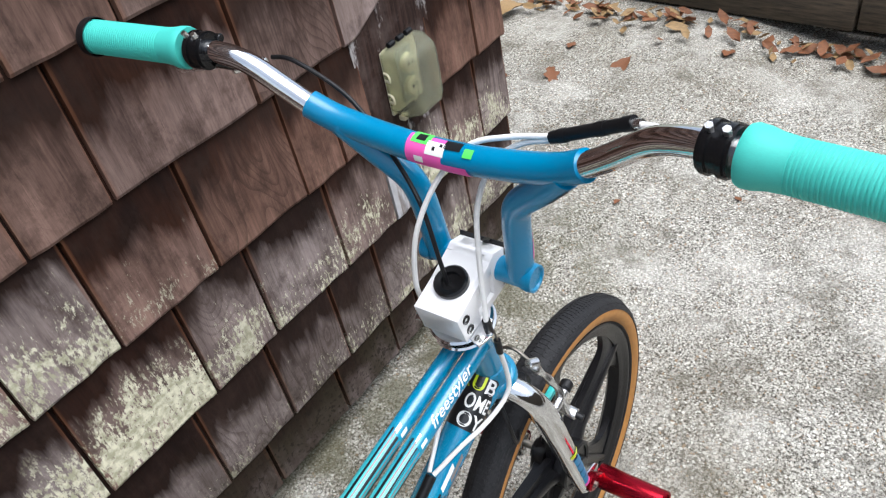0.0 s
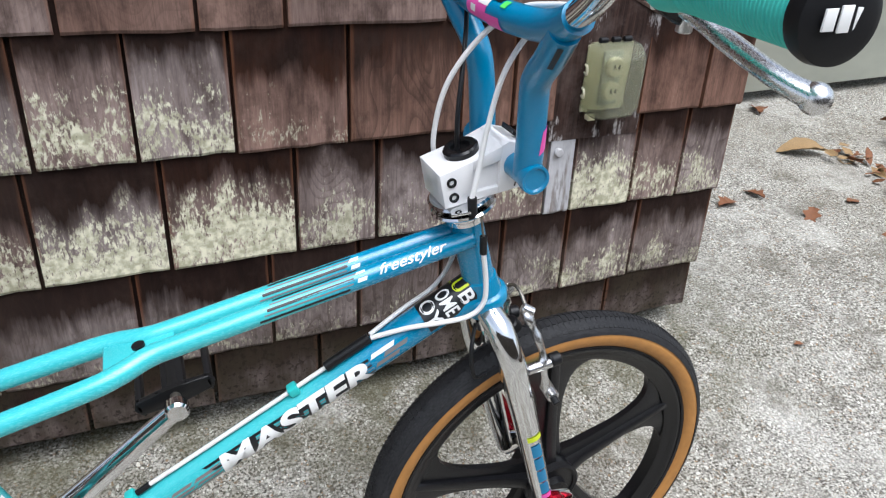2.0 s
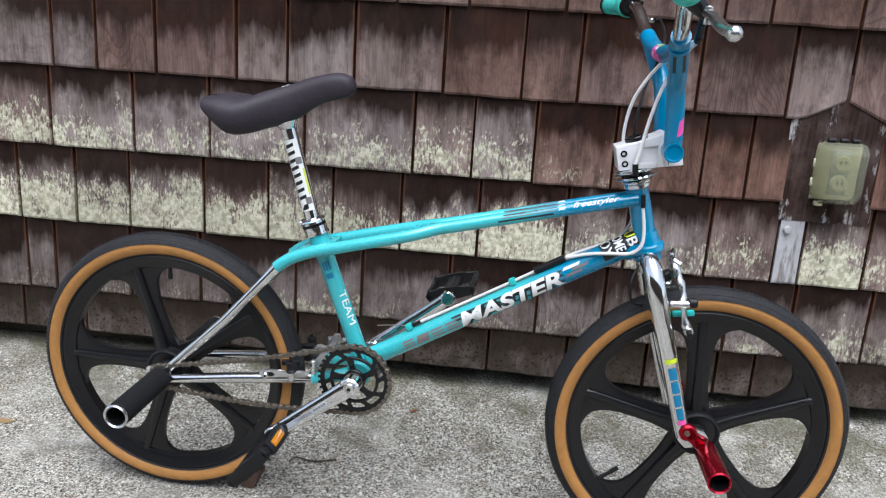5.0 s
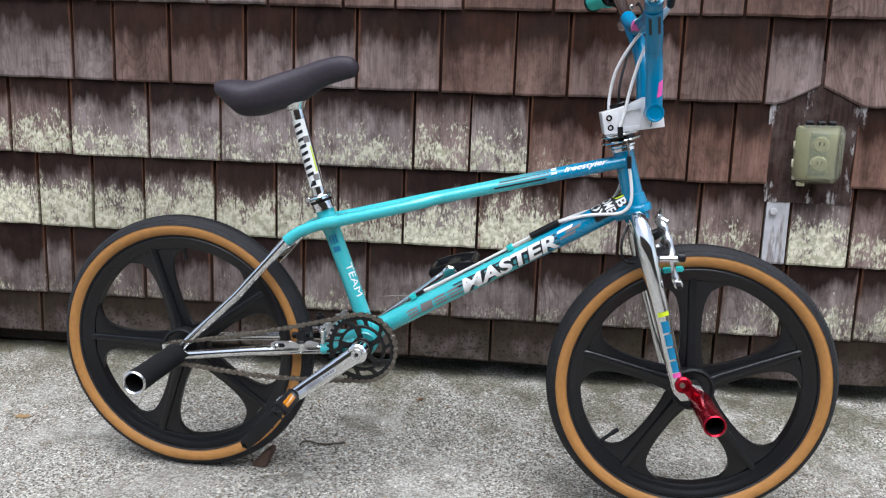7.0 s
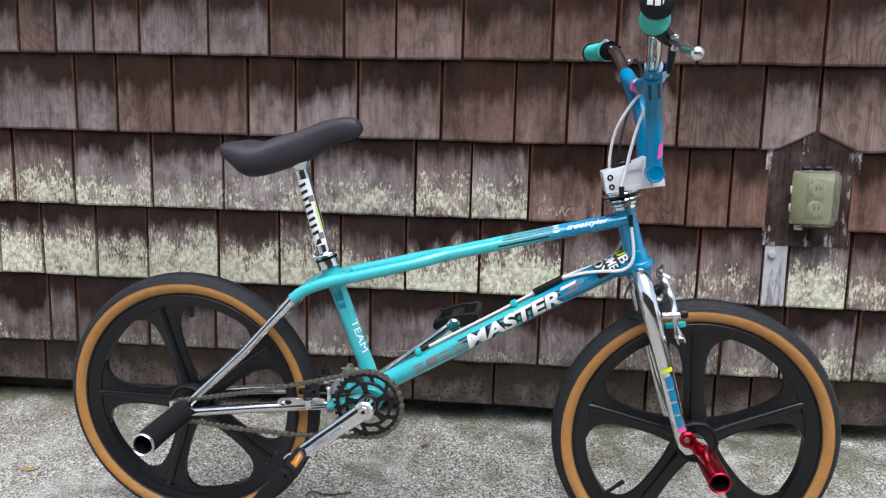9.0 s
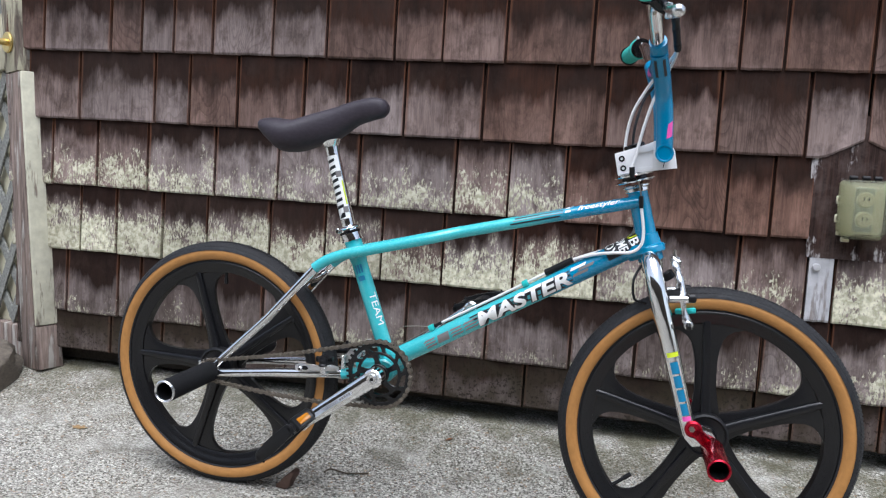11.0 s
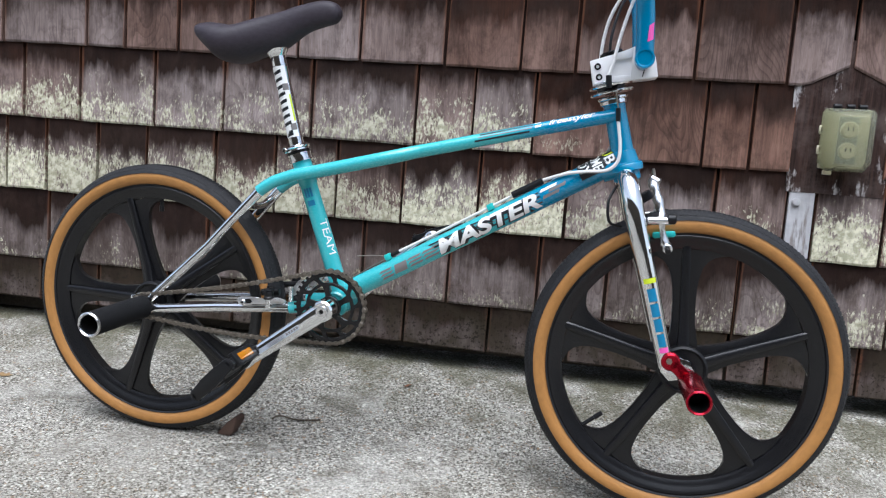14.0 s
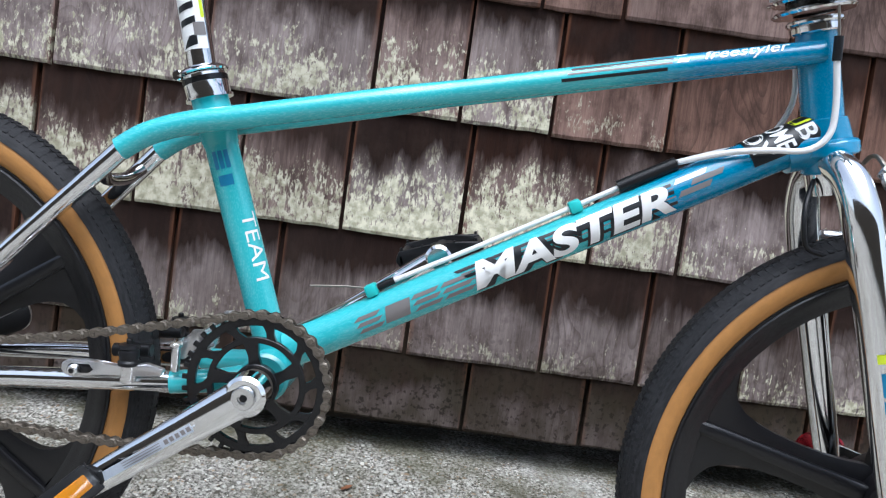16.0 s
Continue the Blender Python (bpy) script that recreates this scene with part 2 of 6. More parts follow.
def wood(name, a, b, scale=1.0):
    k = Nodes(name)
    at = k.where()
    g = k.noise(1.0, k.stretch(at, 120 * scale, 9 * scale, 120 * scale), 5.0, 0.65)
    k.base(k.mix(k.step(g, 0.3, 0.7), a, b))
    k.rough(0.85)
    k.bump(g, 0.5, 0.003)
    return k.m


def tyre_rubber(name):
    k = Nodes(name)
    n = k.noise(40)
    k.base(k.mix(k.step(n, 0.35, 0.7), (0.010, 0.010, 0.011), (0.026, 0.026, 0.028)))
    k.sheen(0.25)
    k.rough(k.step(k.noise(130), 0.3, 0.7, 0.55, 0.75))
    k.bump(k.noise(600), 0.2, 0.001)
    return k.m


def clear_plastic(name):
    k = Nodes(name)
    k.base((0.70, 0.71, 0.58))
    k.rough(k.step(k.noise(30), 0.35, 0.7, 0.12, 0.24))
    k.b.inputs["Transmission Weight"].default_value = 0.90
    k.b.inputs["IOR"].default_value = 1.2
    k.bump(k.noise(50), 0.06, 0.002)
    return k.m


FRAME_TOP = fade_paint("frame_paint", 0.66, 0.74)
BLUE = paint("blue_paint", (0.001, 0.205, 0.395), 0.28, 0.06, coat=0.4)
TEAL = paint("turquoise_plastic", (0.04, 0.52, 0.50), 0.4, 0.06)
GRIP = paint("turquoise_rubber", (0.07, 0.55, 0.47), 0.55, 0.06, relief=0.15)
CHROME = chrome("chrome")
DARK_CHROME = chrome("smoked_chrome", 0.08, (0.36, 0.35, 0.34))
ALLOY = chrome("polished_alloy", 0.16, (0.72, 0.72, 0.72))
CHAIN = chrome("grimy_chain_steel", 0.42, (0.20, 0.175, 0.145))
DULL_ALLOY = chrome("cast_alloy", 0.24, (0.70, 0.70, 0.71))
STEEL = chrome("dull_steel", 0.3, (0.27, 0.245, 0.21))
RED = paint("red_anodised", (0.36, 0.006, 0.020), 0.2, 0.1, metal=0.85)
BLACK = paint("black_plastic", (0.009, 0.009, 0.010), 0.4, 0.15, relief=0.05, gloss=0.3)
NYLON = paint("black_nylon_wheel", (0.0075, 0.0075, 0.009), 0.30, 0.3, relief=0.10, gloss=0.42)
BLACK_METAL = paint("black_anodised", (0.012, 0.012, 0.013), 0.22, 0.1, metal=0.4)
FOAM = paint("black_foam", (0.010, 0.010, 0.011), 0.9, 0.2, relief=0.4, gloss=0.2)
SADDLE = paint("black_saddle_cover", (0.040, 0.032, 0.041), 0.55, 0.2, scale=25, relief=0.12, gloss=0.3)
TYRE = tyre_rubber("tyre_rubber")
TAN = paint("tan_sidewall", (0.43, 0.20, 0.05), 0.6, 0.14, scale=35, relief=0.1)
WHITE = paint("white_powder_coat", (0.83, 0.82, 0.82), 0.3, 0.03, coat=0.3)
CABLE = paint("white_cable_housing", (0.80, 0.79, 0.77), 0.35, 0.05)
WHITE_INK = paint("white_print", (0.82, 0.82, 0.80), 0.4, 0.04)
BLACK_INK = paint("black_print", (0.008, 0.010, 0.012), 0.35, 0.1)
GREY_INK = paint("silver_grey_print", (0.20, 0.185, 0.18), 0.4, 0.08)
PINK_INK = paint("pink_print", (0.80, 0.10, 0.42), 0.4, 0.05)
GREEN_INK = paint("green_print", (0.12, 0.75, 0.12), 0.4, 0.05)
YELLOW_INK = paint("yellow_print", (0.62, 0.74, 0.02), 0.4, 0.05)
BLUE_INK = paint("blue_print", (0.01, 0.19, 0.36), 0.4, 0.05)
INLAY = paint("pale_satin_inlay", (0.50, 0.55, 0.62), 0.35, 0.08, metal=0.3)
AMBER = paint("amber_reflector", (0.46, 0.17, 0.008), 0.15, 0.15)
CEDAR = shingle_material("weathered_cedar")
AGGREGATE = concrete_material("exposed_aggregate_concrete")
PANEL_WOOD = flaking_board("flaking_brown_board")
FLASHING = peeling_paint("flaking_grey_strip", 0.53, (0.52, 0.51, 0.52), (0.16, 0.14, 0.13))
GATE_PAINT = peeling_paint("peeling_cream_paint", 0.52, (0.52, 0.48, 0.35))
GATE_WORN = peeling_paint("worn_cream_paint", 0.44, (0.40, 0.37, 0.33), (0.17, 0.13, 0.11))
GATE_EDGE = peeling_paint("cream_edge_paint", 0.60, (0.60, 0.57, 0.44))
GATE_BACK = paint("cream_backing", (0.62, 0.58, 0.42), 0.7, 0.12, scale=12)
LATTICE = wood("grey_lattice_wood", (0.10, 0.10, 0.09), (0.30, 0.30, 0.27))
TIMBER = wood("dark_edging_timber", (0.03, 0.025, 0.018), (0.12, 0.09, 0.06))
BRASS = chrome("worn_brass", 0.22, (0.62, 0.46, 0.17))
PLASTIC = clear_plastic("yellowed_clear_plastic")
CREAM = paint("cream_plastic", (0.62, 0.58, 0.42), 0.45, 0.06)
STUCCO = paint("mossy_pale_concrete", (0.47, 0.48, 0.40), 0.9, 0.16, scale=5, relief=0.3)
SOIL = paint("dark_soil", (0.05, 0.038, 0.028), 0.95, 0.3, scale=20, relief=0.6)
ROCK = paint("brown_field_stone", (0.14, 0.115, 0.088), 0.85, 0.3, scale=18, relief=0.6)
RUSTWOOD = paint("reddish_wood_wedge", (0.12, 0.07, 0.05), 0.85, 0.25, scale=40, relief=0.4)
LEAF = paint("dry_brown_leaf", (0.23, 0.085, 0.03), 0.7, 0.3, scale=60)
LEAF_PALE = paint("dry_tan_leaf", (0.36, 0.23, 0.10), 0.7, 0.3, scale=60)
GRASS = paint("yellow_green_grass", (0.23, 0.24, 0.07), 0.6, 0.3, scale=30)
BARE = wood("bare_wall_timber", (0.02, 0.016, 0.013), (0.05, 0.04, 0.03))


# ---- mesh helpers ----
def part(name, bm, material, parent=None, label="", smooth=True):
    """Link a bmesh as ONE mesh object under a thing or a part."""
    me = bpy.data.meshes.new(name)
    bmesh.ops.recalc_face_normals(bm, faces=bm.faces)
    bm.to_mesh(me)
    bm.free()
    for f in me.polygons:
        f.use_smooth = smooth
    if smooth:
        me.set_sharp_from_angle(angle=radians(38))
    for m in material if isinstance(material, (list, tuple)) else (material,):
        me.materials.append(m)
    ob = new(name, me)
    if parent is not None:
        ob.parent = parent
        ob.matrix_parent_inverse = parent.matrix_basis.inverted()
    if label:
        ob["label"] = label
    return ob


def spline(points, per=8, closed=False):
    """A smooth run through the points (Catmull-Rom)."""
    p = [Vector(q) for q in points]
    n = len(p)
    out = []
    for i in range(n if closed else n - 1):
        a, b, c, d = (p[(i - 1) % n], p[i], p[(i + 1) % n], p[(i + 2) % n]) if closed else (p[max(i - 1, 0)], p[i], p[i + 1], p[min(i + 2, n - 1)])
        for s in range(per):
            t = s / per
            out.append(0.5 * (2 * b + (c - a) * t + (2 * a - 5 * b + 4 * c - d) * t * t + (3 * b - a - 3 * c + d) * t ** 3))
    if not closed:
        out.append(p[-1])
    return out


def sweep(bm, path, radius, seg=14, caps=True, flat=1.0):
    """A tube along the path; radius is a number or one for each point."""
    n = len(path)
    path = [Vector(q) for q in path]
    rad = radius if isinstance(radius, (list, tuple)) else [radius] * n
    side = None
    rings = []
    for i in range(n):
        t = (path[min(i + 1, n - 1)] - path[max(i - 1, 0)]).normalized()
        if side is None:
            side = t.cross(Vector((0, 0, 1)) if abs(t.z) < 0.9 else Vector((1, 0, 0))).normalized()
        side = (side - t * side.dot(t)).normalized()
        up = t.cross(side)
        rings.append([bm.verts.new(path[i] + rad[i] * (math.cos(a) * side + flat * math.sin(a) * up)) for a in (2 * math.pi * j / seg for j in range(seg))])
    for a, b in zip(rings, rings[1:]):
        for j in range(seg):
            bm.faces.new((a[j], a[(j + 1) % seg], b[(j + 1) % seg], b[j]))
    if caps:
        bm.faces.new(rings[0][::-1])
        bm.faces.new(rings[-1])
    return bm


def tube(path, radius, seg=14, caps=True, flat=1.0):
    return sweep(bmesh.new(), path, radius, seg, caps, flat)


def varied(ends, n):
    """n radii that run evenly through the given ones."""
    return [float(v) for v in np.interp(np.linspace(0, 1, n), np.linspace(0, 1, len(ends)), ends)]


def lathe(bm, profile, centre, axis=(0, 1, 0), seg=64, closed=False, spin=0.0):
    """Turn a profile of (radius, along) round the axis."""
    w = Vector(axis).normalized()
    u = w.cross(Vector((0, 0, 1)) if abs(w.z) < 0.9 else Vector((1, 0, 0))).normalized()
    v = w.cross(u)
    c = Vector(centre)
    rings = []
    for i in range(seg):
        a = 2 * math.pi * i / seg + spin
        d = math.cos(a) * u + math.sin(a) * v
        rings.append([bm.verts.new(c + max(r, 0.0002) * d + h * w) for r, h in profile])
    m = len(profile)
    for i in range(seg):
        a, b = rings[i], rings[(i + 1) % seg]
        for j in range(m if closed else m - 1):
            bm.faces.new((a[j], a[(j + 1) % m], b[(j + 1) % m], b[j]))
    return bm


def turned(profile, centre, axis=(0, 1, 0), seg=32, closed=False):
    return lathe(bmesh.new(), profile, centre, axis, seg, closed)


def disc(bm, a, b, r, seg=20, bevel=0.0):
    """A solid round bar from a to b."""
    a, b = Vector(a), Vector(b)
    h = (b - a).length
    e = bevel
    prof = [(0, 0), (r - e, 0), (r, e), (r, h - e), (r - e, h), (0, h)] if e else [(0, 0), (r, 0), (r, h), (0, h)]
    return lathe(bm, prof, a, b - a, seg)


def rod(a, b, r, seg=20, bevel=0.0):
    return disc(bmesh.new(), a, b, r, seg, bevel)


def block(bm, size, m=None, bevel=0.0, seg=2):
    """A box of that size about m's origin, with rounded edges."""
    res = bmesh.ops.create_cube(bm, size=1.0)
    vs = res["verts"]
    bmesh.ops.scale(bm, vec=size, verts=vs)
    if bevel:
        es = list({e for v in vs for e in v.link_edges})
        out = bmesh.ops.bevel(bm, geom=es, offset=bevel, segments=seg, affect="EDGES", profile=0.5)
        vs = list({v for f in out["faces"] for v in f.verts} | {v for v in vs if v.is_valid})
    if m is not None:
        bmesh.ops.transform(bm, matrix=m, verts=vs)
    return bm


def box(size, m=None, bevel=0.0, seg=2):
    return block(bmesh.new(), size, m, bevel, seg)


def prism(bm, outline, y0, y1, place=None):
    """An outline of (x, z) drawn out from y0 to y1."""
    put = place or (lambda x, y, z: Vector((x, y, z)))
    lo = [bm.verts.new(put(x, y0, z)) for x, z in outline]
    hi = [bm.verts.new(put(x, y1, z)) for x, z in outline]
    n = len(outline)
    for i in range(n):
        bm.faces.new((lo[i], lo[(i + 1) % n], hi[(i + 1) % n], hi[i]))
    bm.faces.new(lo[::-1])
    bm.faces.new(hi)
    return bm


def plate(outline, y0, y1, bevel=0.0, place=None):
    bm = prism(bmesh.new(), outline, y0, y1, place)
    if bevel:
        bmesh.ops.bevel(bm, geom=bm.edges[:], offset=bevel, segments=2, affect="EDGES", profile=0.5)
    return bm


def frame_of(p0, p1):
    """Axes of a tube that runs from p0 to p1: along, to the camera's side (-y), and up."""
    a = (Vector(p1) - Vector(p0)).normalized()
    s = (Vector((0, -1, 0)) - a * a.dot(Vector((0, -1, 0)))).normalized()
    return a, s, a.cross(s) if a.cross(s).z > 0 else s.cross(a)


def wrap(p0, p1, r, s, a):
    """The place on a tube's skin at s metres along and a radians up from the side that faces -y."""
    along, side, up = frame_of(p0, p1)
    return Vector(p0) + along * s + r * (math.cos(a) * side + math.sin(a) * up)


def patch(bm, p0, p1, r, outline, n=10):
    """A printed quadrilateral on a tube: corners (s, a) in turn."""
    c = [Vector((s, a, 0)) for s, a in outline]
    grid = []
    for i in range(n + 1):
        u = i / n
        grid.append([bm.verts.new(wrap(p0, p1, r, *((c[0].lerp(c[1], u)).lerp(c[3].lerp(c[2], u), j / n)).xy)) for j in range(n + 1)])
    for i in range(n):
        for j in range(n):
            bm.faces.new((grid[i][j], grid[i + 1][j], grid[i + 1][j + 1], grid[i][j + 1]))
    return bm


def lettering(text, height, length, bold=0.0):
    """A flat bmesh of letters, its lower left at 0, height by length metres."""
    cu = bpy.data.curves.new("letters", "FONT")
    cu.body, cu.fill_mode, cu.offset = text, "FRONT", bold
    ob = bpy.data.objects.new("letters", cu)
    me = bpy.data.meshes.new_from_object(ob)
    bm = bmesh.new()
    bm.from_mesh(me)
    bpy.data.objects.remove(ob)
    bpy.data.curves.remove(cu)
    bpy.data.meshes.remove(me)
    xs, ys = [v.co.x for v in bm.verts], [v.co.y for v in bm.verts]
    x0, y0 = min(xs), min(ys)
    kx, ky = length / (max(xs) - x0), height / (max(ys) - y0)
    for v in bm.verts:
        v.co = ((v.co.x - x0) * kx, (v.co.y - y0) * ky, 0)
    for i in range(1, 9):
        bmesh.ops.bisect_plane(bm, geom=bm.verts[:] + bm.edges[:] + bm.faces[:], plane_co=(0, height * i / 9, 0), plane_no=(0, 1, 0))
    return bm


def on_tube(bm, p0, p1, r, s0, a0, slant=0.0, turn=False):
    """Lay flat letters on a tube's skin, their foot line at angle a0."""
    for v in bm.verts:
        x, y = v.co.x + slant * v.co.y, v.co.y
        if turn:
            x, y = v.co.y, -v.co.x
        v.co = wrap(p0, p1, r, s0 + x, a0 + y / r)
    return bm

# ---- ground ----
def ground_z(x, y):
    t = min(max((y - 0.08) / 0.42, 0.0), 1.0)
    return -0.0208 - 0.0138 * min(max(x, -1.5), 3.0) + 0.054 * t * t * (3 - 2 * t)


def sheet(xs, ys):
    bm = bmesh.new()
    g = [[bm.verts.new((x, y, ground_z(x, y))) for y in ys] for x in xs]
    for i in range(len(xs) - 1):
        for j in range(len(ys) - 1):
            bm.faces.new((g[i][j], g[i + 1][j], g[i + 1][j + 1], g[i][j + 1]))
    return bm


far = [-400, -120, -40, -15, -7]
ground = part("ground", sheet(far + [-4 + 0.25 * i for i in range(33)] + [7, 15, 40, 120, 400], far + [-4 + 0.25 * i for i in range(15)] + [-0.1 + 0.06 * i for i in range(13)] + [0.8, 1.2, 2, 4, 15, 40, 120, 400]), AGGREGATE)
tagged(ground, "exposed aggregate concrete driveway, grey with pale chips and stains", "ground", kind="structure")

# ---- the shingled wall ----
SLOPE, FALL, Y0 = 0.045, -0.016, 0.455
TURN = math.atan(SLOPE)
WALL = Matrix.Translation((0, Y0, 0)) @ Matrix.Rotation(TURN, 4, "Z")


def on_wall(u, out, z):
    """A place on the wall: u along it, out from its face towards the yard."""
    return WALL @ Vector((u, -out, z))


def level(z, u):
    return z + FALL * u


wall = part("wall_house", box((2.60, 0.14, 2.5), WALL @ pose(0.335, 0.105, 1.30)), BARE)
tagged(wall, "house wall clad in weathered dark cedar shingles with lichen", "wall", kind="structure")
side = part("wall_side", box((0.14, 2.5, 2.5), WALL @ pose(1.565, 1.43, 1.30)), BARE)
tagged(side, "dark timber side wall of the house beyond the corner", "wall", kind="structure")


def shingle_mesh(seed, slant=(0.0, 0.0)):
    """A tapered cedar shingle of unit width and height, thick butt at z = 0, with a slightly uneven butt."""
    rnd = random.Random(seed)
    me = bpy.data.meshes.new("shingle")
    bm = bmesh.new()
    n = 5
    lo, hi = [], []
    for i in range(n + 1):
        x = -0.5 + i / n
        z = rnd.uniform(-0.0025, 0.0025) + max(slant[0] + (slant[1] - slant[0]) * i / n, -0.005)
        f = rnd.uniform(-0.002, 0.002)
        col = [(x, -0.016 + f, z + 0.012), (x, -0.0135 + f, z), (x, 0.0, z), (x + rnd.uniform(-0.003, 0.003), 0.0, 1.0), (x, -0.003, 1.0), (x, -0.0115 + rnd.uniform(-0.0015, 0.0015), 0.5)]
        lo.append([bm.verts.new(c) for c in col])
    for a, b in zip(lo, lo[1:]):
        for j in range(6):
            bm.faces.new((a[j], b[j], b[(j + 1) % 6], a[(j + 1) % 6]))
    bm.faces.new(lo[0])
    bm.faces.new(lo[-1][::-1])
    bmesh.ops.recalc_face_normals(bm, faces=bm.faces)
    bm.to_mesh(me)
    bm.free()
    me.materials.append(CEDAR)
    return me


SHINGLES = [shingle_mesh(i) for i in range(8)]
# butt heights at u = 0, the joints along u, lichen, bleach
COURSES = [
    (0.084, (-0.95, -0.834, -0.627, -0.46, -0.26, -0.08, 0.096, 0.202, 0.368, 0.575, 0.765, 0.956, 1.124, 1.211, 1.40, 1.63), 0.03, 0.05),
    (0.195, (-0.95, -0.77, -0.602, -0.529, -0.33, -0.15, 0.093, 0.258, 0.471, 0.685, 0.842, 1.003, 1.13, 1.275, 1.447, 1.64), 0.30, 0.52),
    (0.377, (-0.96, -0.85, -0.722, -0.606, -0.457, -0.319, -0.134, 0.027, 0.185, 0.349, 0.533, 0.737, 0.877, 1.063, 1.212, 1.272, 1.412, 1.53, 1.65), 0.95, 0.8),
    (0.565, (-0.96, -0.812, -0.665, -0.504, -0.296, -0.111, 0.117, 0.374, 0.511, 0.651, 0.829, 1.025, 1.124, 1.212, 1.395, 1.545, 1.655), 0.55, 0.75),
    (0.752, (-0.96, -0.89, -0.718, -0.480, -0.374, -0.231, -0.038, 0.08, 0.234, 0.438, 0.613, 0.736, 0.993, 1.183, 1.308, 1.471, 1.66), 0.0, 0.52),
    (0.942, (-0.96, -0.829, -0.615, -0.516, -0.421, -0.303, -0.129, 0.02, 0.205, 0.329, 0.487, 0.697, 0.843, 1.028, 1.123, 1.305, 1.463, 1.66), 0.0, 0.42),
]
rnd = random.Random(7)
for z in (1.132, 1.322, 1.512, 1.702, 1.892, 2.082, 2.272):
    joints = [-0.96]
    while joints[-1] < 1.50:
        joints.append(joints[-1] + rnd.uniform(0.10, 0.25))
    COURSES.append((z, tuple(joints[:-1]) + (1.66,), 0.0, 0.4))


def hang(mesh, u0, u1, z, tall, tint):
    ob = new("shingle", mesh)
    ob.parent = wall
    lean = math.degrees(math.atan(0.011 / 0.40))
    ob.matrix_basis = WALL @ pose((u0 + u1) / 2, -0.012, z, -lean) @ Matrix.Rotation(-FALL + radians(rnd.uniform(-0.3, 0.3)), 4, "Y") @ Matrix.Diagonal((u1 - u0, 1.0, tall, 1.0))
    ob.color = (*tint, 1)
    return ob


def hang_courses():
    for row, (z, joints, lichen, bleach) in enumerate(COURSES):
        for u0, u1 in zip(joints, joints[1:]):
            if row == 3 and abs(u0 - 1.212) < 0.01:
                continue  # the board with the power outlet
            gap = rnd.uniform(0.0055, 0.0100)
            drop = level(z, (u0 + u1) / 2) + rnd.uniform(-0.0015, 0.0015)
            mesh = rnd.choice(SHINGLES)
            tint = [max(0.0, lichen * rnd.uniform(0.55, 1.25)), min(1.0, bleach * rnd.uniform(0.6, 1.3)), rnd.choice((0.0, 0.05, 0.1, 0.3)) if row < 4 else rnd.choice((0.0, 0.1, 0.25, 0.4))]
            if row >= 4:
                tint[1] *= 0.85 if u0 > 0.45 else 0.80
                tint[2] = rnd.choice((0.45, 0.6, 0.9)) if u0 > 0.30 else rnd.choice((0.1, 0.25, 0.5))
            if row < 2:
                tint[2] = 0.0
            if row == 1 and u0 < 0.0:
                tint[1] *= 0.6
            if row == 2 and 0.34 < u0 < 0.60 or row == 2 and u0 < -0.1:
                tint[0] = 1.25
            if row == 3 and u0 > 0.6:
                tint[0] *= 0.35
                tint[2] = 0.6
                if u0 > 0.8:
                    tint = [0.06, 0.50, 0.8]
            if row == 2 and u0 > 0.6:
                tint[0] *= 0.5 if u0 < 1.2 else 0.85
                tint[1] = 1.0
            if row == 1 and u0 > 0.9:
                tint[0] = 0.5
            if row == 4 and abs(u0 - 1.183) < 0.01:
                mesh, drop = shingle_mesh(31, (-0.055, 0.105)), drop
                tint = [0.0, 1.0, 0.15]
            if row == 4 and abs(u0 - 1.308) < 0.01:
                mesh = shingle_mesh(32, (0.105, -0.085))
                tint = [0.0, 0.8, 0.45]
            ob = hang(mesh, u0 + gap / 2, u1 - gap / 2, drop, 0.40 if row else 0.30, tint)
            if row == 2 and abs(u0 - 1.212) < 0.01 and abs(u1 - 1.272) < 0.01:
                ob.data = ob.data.copy()
                ob.data.materials[0] = FLASHING
                ob.name = "flashing_strip"
    # narrow corner boards finish the end of the wall
    for row, (z, joints, lichen, bleach) in enumerate(COURSES):
        ob = new("shingle", SHINGLES[row % 8])
        ob.parent = wall
        ob.matrix_basis = WALL @ Matrix.Translation((joints[-1] - 0.004, 0.10, level(z, 1.6))) @ Matrix.Rotation(radians(90), 4, "Z") @ pose(0, 0, 0, -1.4) @ Matrix.Diagonal((0.19, 1, 0.40, 1))
        ob.color = (lichen * 0.6, bleach, 0.3, 1)


# ---- the board and the outlet cover ----
def outlet_board():
    outline = [(1.208, 0.506), (1.200, 0.775), (1.306, 0.83), (1.420, 0.780), (1.404, 0.503)]
    bm = prism(bmesh.new(), outline, 0.0, 1.0, lambda u, y, z: on_wall(u, 0.004 + 0.018 * y, z))
    b = part("board", bm, PANEL_WOOD, wall, "dark brown board with flaking pale edges")
    screw = part("screw", rod(on_wall(1.232, 0.022, 0.484), on_wall(1.232, 0.031, 0.484), 0.009, 12, 0.002), FLASHING, wall)
    return b


outlet_board()


